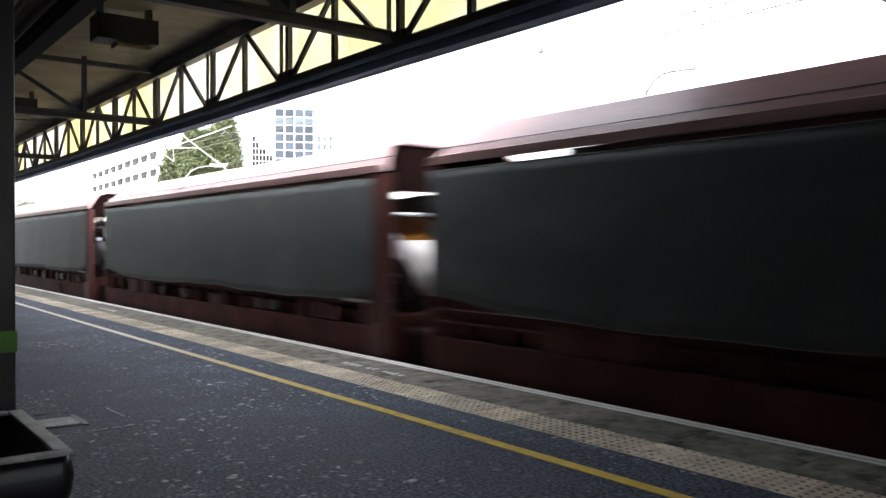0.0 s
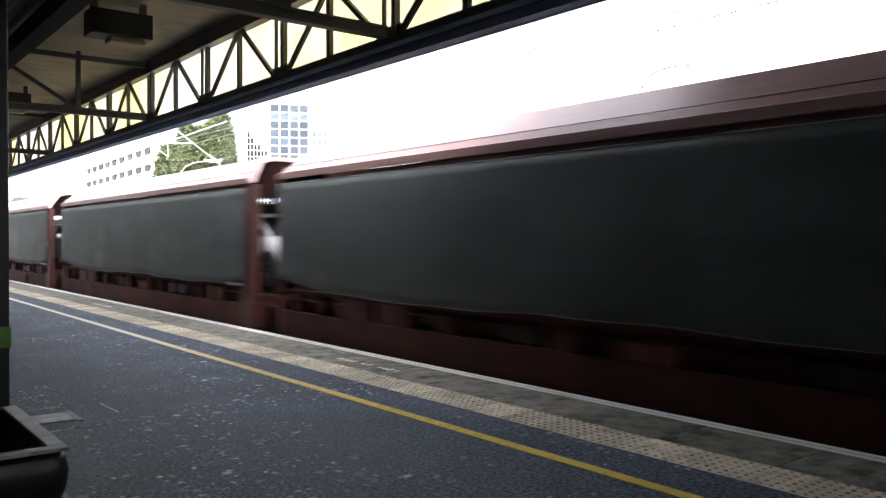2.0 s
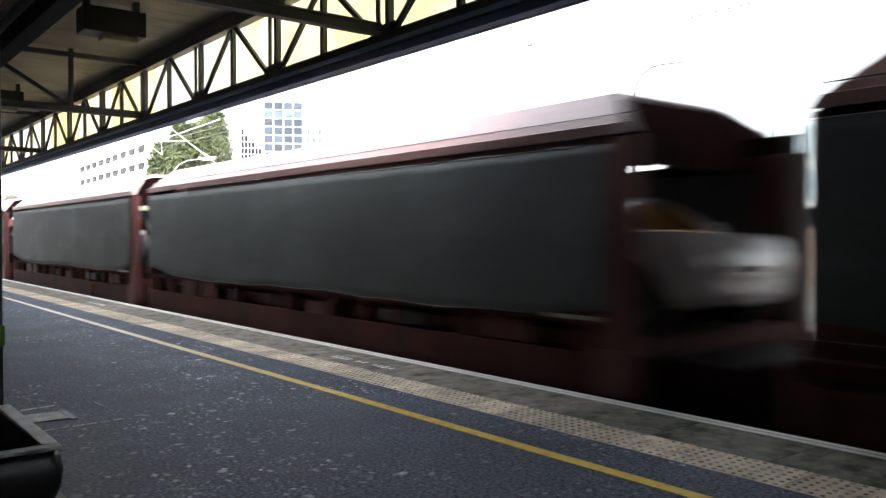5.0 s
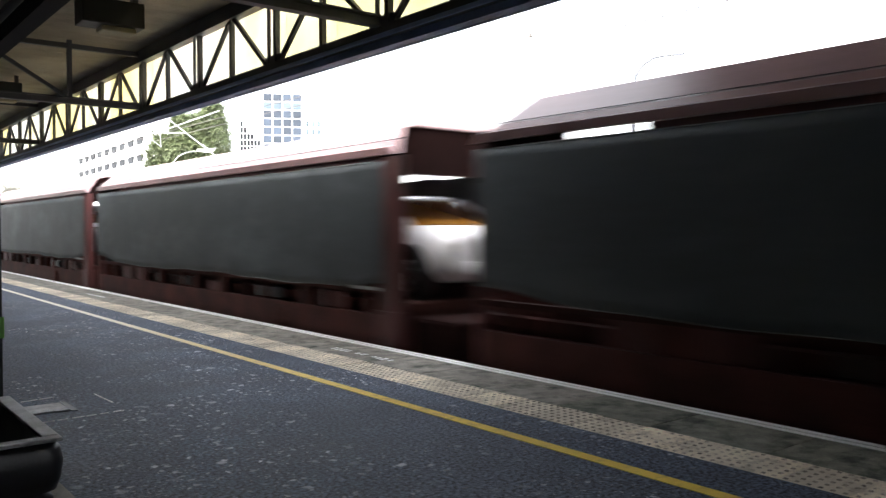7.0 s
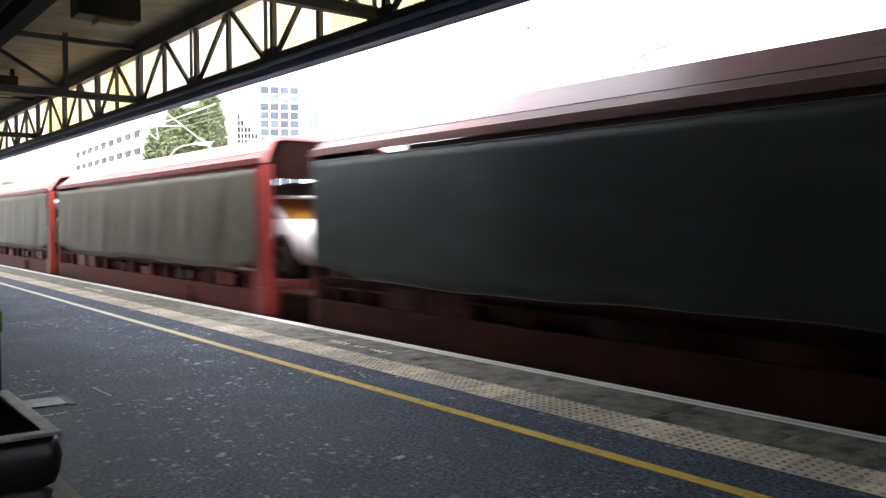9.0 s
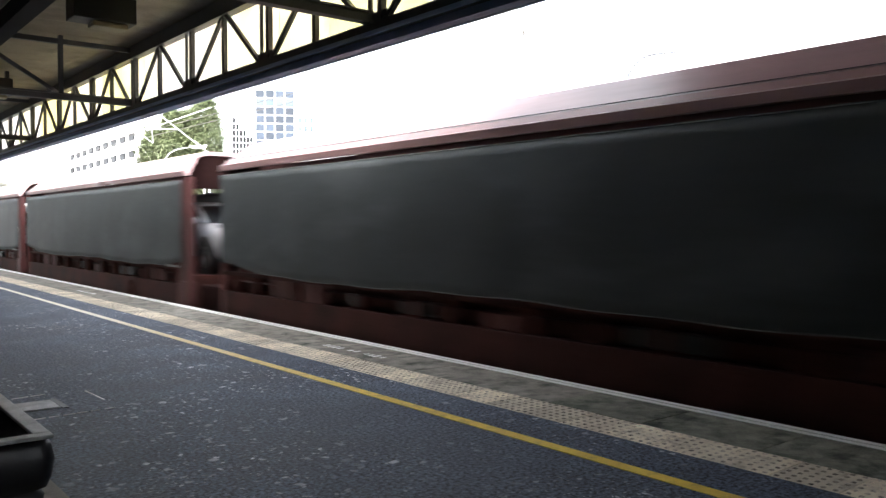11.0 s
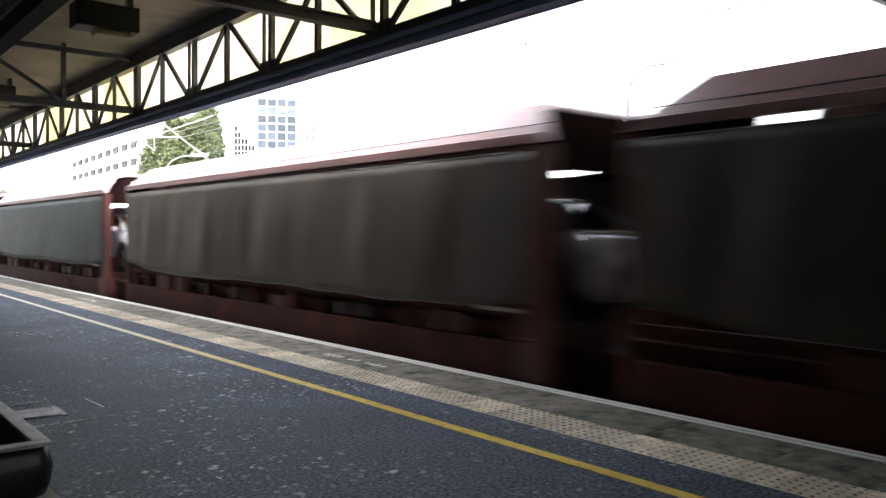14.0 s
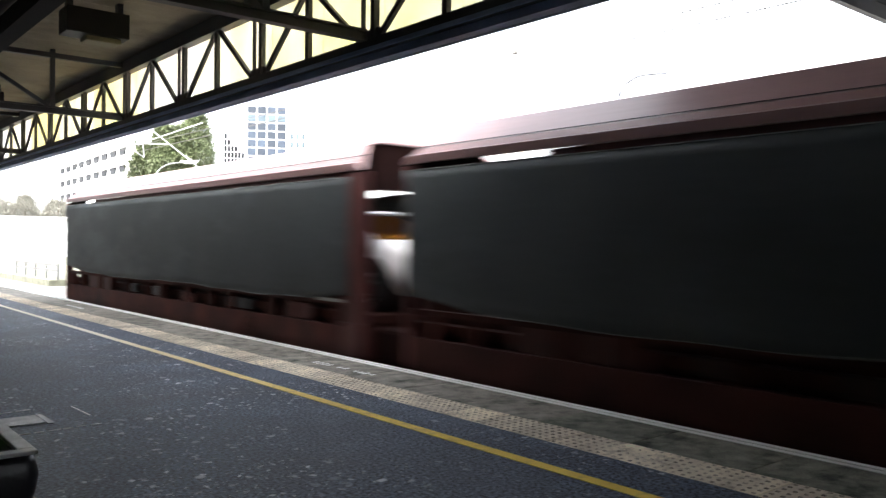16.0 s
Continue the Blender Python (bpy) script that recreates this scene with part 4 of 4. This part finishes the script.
def overhead_mast(x, y, s=1.0):
    t = thing("overhead_line_mast", (x, y, GROUND), "galvanised overhead line mast with a slanting cantilever", "mast", "overhead line masts")
    bm = bmesh.new()
    for dx in (-0.12, 0.12):
        bar(bm, (dx, 0, 0), (dx, 0, 6.1), 0.07, 0.14)
    part("post", bm, GALV, t)
    for a, b, w in (((0.1, 0, 6.05), (-1.75, 0.9, 7.68), 0.024), ((-2.3, 1.1, 7.1), (0.25, 0.0, 8.2), 0.018), ((-2.9, 1.3, 7.05), (-1.15, 0.6, 7.13), 0.02),
                    ((-2.9, 1.3, 7.05), (-2.15, 1.0, 6.45), 0.016), ((-2.15, 1.0, 6.45), (-2.2, 1.0, 7.1), 0.016)):
        bm = bmesh.new()
        rod(bm, [a, b], w, 8)
        part("cantilever_tube", bm, GALV, t)
    bm = bmesh.new()
    for i in range(5):
        rod(bm, [(-0.1 - i * 0.09, 0.05 * i, 6.22 + i * 0.08), (-0.14 - i * 0.09, 0.05 * i, 6.26 + i * 0.08)], 0.05, 10)
    part("insulator", bm, LENS, t)


overhead_mast(15.5, 36.8)


def street_lamp(x, y, h, arm, turn, label, steel, thick):
    t = thing("street_lamp", (x, y, GROUND), label, "street lamp", "street lamps", turn=turn)
    bm = bmesh.new()
    rod(bm, [(0, 0, 0), (0, 0, h * 0.5), (0, 0, h - 0.15 * h)] + [(arm * 0.8 * (1 - math.cos(a)), 0, h - 0.15 * h + 0.145 * h * math.sin(a)) for a in (0.4, 0.8, 1.2, 1.5)] + [(arm, 0, h)], thick, 8, 0.5)
    part("pole", bm, steel, t)
    bm = bmesh.new()
    loft(bm, [[(arm + dx, w, h + dz), (arm + dx, -w, h + dz), (arm + dx, -w * 0.7, h + dz + 0.12), (arm + dx, w * 0.7, h + dz + 0.12)] for dx, w, dz in ((-0.1, 0.05, 0), (0.1, 0.14, -0.03), (0.6, 0.15, 0.0), (0.8, 0.06, 0.04))])
    head = part("lamp_head", bm, steel, t)
    boxes("lens", LENS, head, (arm + 0.15, arm + 0.6, -0.1, 0.1, h - 0.06, h - 0.02))


street_lamp(39.1, 31.1, 12.9, 2.2, -37, "slim dark curved street lamp beyond the tracks", STEEL_DARK, 0.11)
street_lamp(15.5, 42.4, 6.75, 1.4, -25, "slim pale curved street lamp beyond the tracks", GALV, 0.028)

# wires over the tracks
for x, z, sag in ((9.0, 4.38, 0), (9.0, 4.19, 0)):
    bm = bmesh.new()
    rod(bm, [(0, -60 + i * 5, -sag * math.sin(math.pi * ((i * 5) % 50) / 50)) for i in range(60)], 0.009, 5)
    w = part("overhead_wire", bm, WIRE)
    w.location = (x, 0, z)
    tagged(w, "thin overhead line wire strung above the track", "wire", "overhead wires")
hang = thing("wire_hanger", (9.0, 9.17, 4.37), "small insulated hanger on the overhead wire", "hanger")
bm = bmesh.new()
rod(bm, [(0, 0, 0.0), (0, 0, 0.95)], 0.009, 6)
part("dropper", bm, WIRE, hang)
bm = bmesh.new()
rod(bm, [(0, 0, 0), (0, 0, 0.03), (0, 0, 0.06)], 0.045, 8, 0.5)
part("clip", bm, WIRE, hang)
bm = bmesh.new()
rod(bm, [(0, 0, 0.52), (0, 0, 0.58), (0, 0, 0.62)], 0.03, 8, 0.6)
part("insulator", bm, WIRE, hang)


def glazed_hall():
    t = thing("glazed_hall", (41, -45, GROUND), "modern hall with pale blue glazing in white frames, across the tracks", "building")
    boxes("wall", FACADE_WHITE, t, (0.3, 20, 0, 72, 0, 8.6))
    boxes("plinth", BRICK_FAR, t, (0.1, 0.3, 0, 72, 0.0, 3.1))
    boxes("fascia", FACADE_WHITE, t, (0.0, 0.3, 0, 72, 6.0, 6.6), (-0.6, 0.3, 0, 72, 4.1, 4.35))
    boxes("dark_band", WINDOW_DARK, t, (0.1, 0.3, 0, 72, 3.1, 4.1))
    bm = bmesh.new()
    box(bm, 0.05, 0.25, 0.06, 1.84, 0.05, 1.75)
    pm = mesh_of("pane", bm, WINDOW_PALE)
    for i in range(38):
        for z in (4.4, 6.65):
            piece("pane", pm, t, (0, i * 1.9, z))


glazed_hall()


def footbridge():
    t = thing("footbridge", (0, 6.2, 0), "dark steel footbridge above the tracks, its unseen deck deepened for shade", "footbridge")
    # only the far edge is in view; the unseen deck depth is set for shade
    boxes("deck", STEEL_DARK, t, (-9, 34, -15, -0.12, 5.6, 5.8))
    boxes("edge_beam", STEEL_DARK, t, (-9, 34, -0.12, 0.0, 5.35, 5.8), (-9, 34, -15.12, -15, 5.35, 5.8))
    boxes("parapet", STEEL_DARK, t, (-9, 34, -0.08, -0.03, 5.8, 7.0), (-9, 34, -15.1, -15.05, 5.8, 7.0))
    for x in (10.2, 33.5):
        boxes("pier", STEEL_DARK, t, (x, x + 0.4, -14.0, -13.6, GROUND, 5.6))


def parked_car(x, y, turn):
    c = copy_thing(car_silver_shade, pose(x, y, GROUND + 0.004, 0, 0, turn))
    tagged(c, "silver hatchback parked across the tracks", "car", "parked cars")


for i in range(7):
    parked_car(36.6, -4 + i * 3.3, -62)


def rail_fence(x, y0, y1, step, label, base=GROUND, high=1.30):
    t = thing("rail_fence", (x, y0, base), label, "fence", "rail fences")
    n = int((y1 - y0) / step)
    for i in range(n + 1):
        boxes("post", FENCE_GREY, t, (-0.04, 0.04, i * step - 0.04, i * step + 0.04, 0, high))
    for z in (high * 0.5, high - 0.13):
        boxes("rail", FENCE_GREY, t, (-0.03, 0.03, 0, n * step, z, z + 0.12))


rail_fence(34.2, -30, 25, 2.2, "white two-rail fence before the car park")
rail_fence(12.2, 47.6, 57.5, 2.4, "grey tubular two-rail fence at the platform end", GROUND + 0.45, 0.85)

# running lines
for tx in (SIDE + WWID / 2,):
    tr = thing("railway_track", (tx, 0, 0), "steel running rails on sleepers in ballast", "track", "running lines", "structure")
    for s in (-0.755, 0.755):
        bm = bmesh.new()
        box(bm, s - 0.035, s + 0.035, -60, 240, RAIL - 0.05, RAIL)
        box(bm, s - 0.01, s + 0.01, -60, 240, RAIL - 0.13, RAIL - 0.05)
        box(bm, s - 0.07, s + 0.07, -60, 240, RAIL - 0.15, RAIL - 0.13)
        part("rail", bm, RAIL_STEEL, tr)
    bm = bmesh.new()
    box(bm, -1.25, 1.25, -0.13, 0.13, RAIL - 0.30, RAIL - 0.152)
    sm = mesh_of("sleeper", bm, SLEEPER)
    for i in range(110):
        piece("sleeper", sm, tr, (0, -6 + i * 0.65, 0))
# loose ballast beside and between the rails
rng = random.Random(5)
verts, faces = [], []
for _ in range(16000):
    x, y = rng.uniform(5.5, 12.5), rng.uniform(-4, 26)
    r, z = rng.uniform(0.025, 0.055), RAIL - 0.2 + rng.uniform(-0.03, 0.06)
    b0 = len(verts)
    for dx, dy, dz in ((1, 0, 0), (0, 1, 0), (-1, 0, 0), (0, -1, 0), (0, 0, 1), (0, 0, -1)):
        k = r * rng.uniform(0.6, 1.2)
        verts.append((x + dx * k, y + dy * k, z + dz * k * 0.8))
    for a, b in ((0, 1), (1, 2), (2, 3), (3, 0)):
        faces += [(b0 + a, b0 + b, b0 + 4), (b0 + b, b0 + a, b0 + 5)]
me = bpy.data.meshes.new("ballast")
me.from_pydata(verts, [], faces)
me.materials.append(BALLAST)
tagged(new("ballast", me), "loose grey ballast stones around the rails", "ballast", "", "stuff")
bm = bmesh.new()
box(bm, 5.0, 16, -60, 240, GROUND - 0.1, RAIL - 0.20)
struct(part("track_bed", bm, BALLAST), "packed grey ballast bed under the tracks", "track bed")
bm = bmesh.new()
box(bm, 11.6, 30, 47, 110, GROUND, GROUND + 0.45)
struct(part("verge", bm, GRASS), "pale sunlit gravel verge beyond the platform end", "verge")

# ---- platform edge pieces ----
edge = thing("platform_edge", (0, 0, 0), "stained concrete platform edge with buff tactile paving and white lines", "platform edge", "", "structure")
bm = bmesh.new()
box(bm, 4.704, EDGE, 0.004, 0.896, -0.06, 0.0, bevel=0.004)
cm = mesh_of("coping_slab", bm, COPING)
mossy = cm.copy()
mossy.materials[0] = COPING_MOSSY
for i in range(-17, 52):
    piece("coping_slab", mossy if i < 5 else cm, edge, (0, i * 0.9, rng.uniform(-0.002, 0.002)))
bm = bmesh.new()
box(bm, 4.284, 4.70, 0.003, 0.397, -0.06, 0.0)
for i in range(6):
    for j in range(6):
        x, y, r = 4.284 + 0.035 + i * 0.0693, 0.034 + j * 0.0664, 0.0130
        base = [bm.verts.new((x + r * a, y + r * b, 0.0005)) for a, b in ((-1, -1), (1, -1), (1, 1), (-1, 1))]
        top = [bm.verts.new((x + 0.6 * r * a, y + 0.6 * r * b, 0.0055)) for a, b in ((-1, -1), (1, -1), (1, 1), (-1, 1))]
        for k in range(4):
            bm.faces.new((base[k], base[(k + 1) % 4], top[(k + 1) % 4], top[k]))
        bm.faces.new(top)
tm = mesh_of("tactile_paver", bm, TACTILE)
tm.materials.append(mat("worn_blister_grime", (0.47, 0.40, 0.32), 0.85, scale=22, vary=0.95, rand=0.4))
for p in tm.polygons:
    if p.center.z > 0.001:
        p.material_index = 1
for i in range(-38, 115):
    piece("tactile_paver", tm, edge, (0, i * 0.4, rng.uniform(-0.002, 0.002)))
for x0, x1 in ((5.312, 5.372), (5.393, 5.457)):
    bm = bmesh.new()
    box(bm, x0, x1, -15.2, 46, 0.003, 0.0065)
    part("white_line", bm, WHITE_PAINT, edge, "worn white line along the platform edge")
# faded painted words, too worn to read
for y0 in (7.1, 17.4):
    t = thing("painted_words", (4.93, y0, 0.003), "faded white painted words on the platform edge", "marking", "painted words")
    y = 0.0
    for wlen in (0.42, 0.22, 0.48):
        n = max(2, int(wlen / 0.10))
        for i in range(n):
            a, b = rng.uniform(0.02, 0.06), rng.uniform(0.02, 0.06)
            boxes("stroke", WHITE_PAINT, t, (-a, b, y + i * 0.1, y + i * 0.1 + rng.uniform(0.02, 0.06), 0.0, 0.002))
        y += wlen + 0.1
# pale joints of a mended patch of asphalt
joints = thing("paving_joint", (0, 0, 0), "thin pale joints round a mended asphalt patch", "joint", "", "structure")
for a, b, n in (((1.40, 7.27), (1.69, 7.32), 2), ((1.38, 6.40), (1.98, 6.45), 6), ((1.97, 7.26), (1.99, 6.78), 4)):
    for i in range(n):
        u, v = (i + 0.08) / n, (i + rng.uniform(0.7, 0.98)) / n
        bm = bmesh.new()
        bar(bm, (a[0] + (b[0] - a[0]) * u, a[1] + (b[1] - a[1]) * u, 0.002), (a[0] + (b[0] - a[0]) * v, a[1] + (b[1] - a[1]) * v, 0.002), 0.014, 0.004)
        part("joint", bm, WHITE_PAINT, joints)
footbridge()
motions()
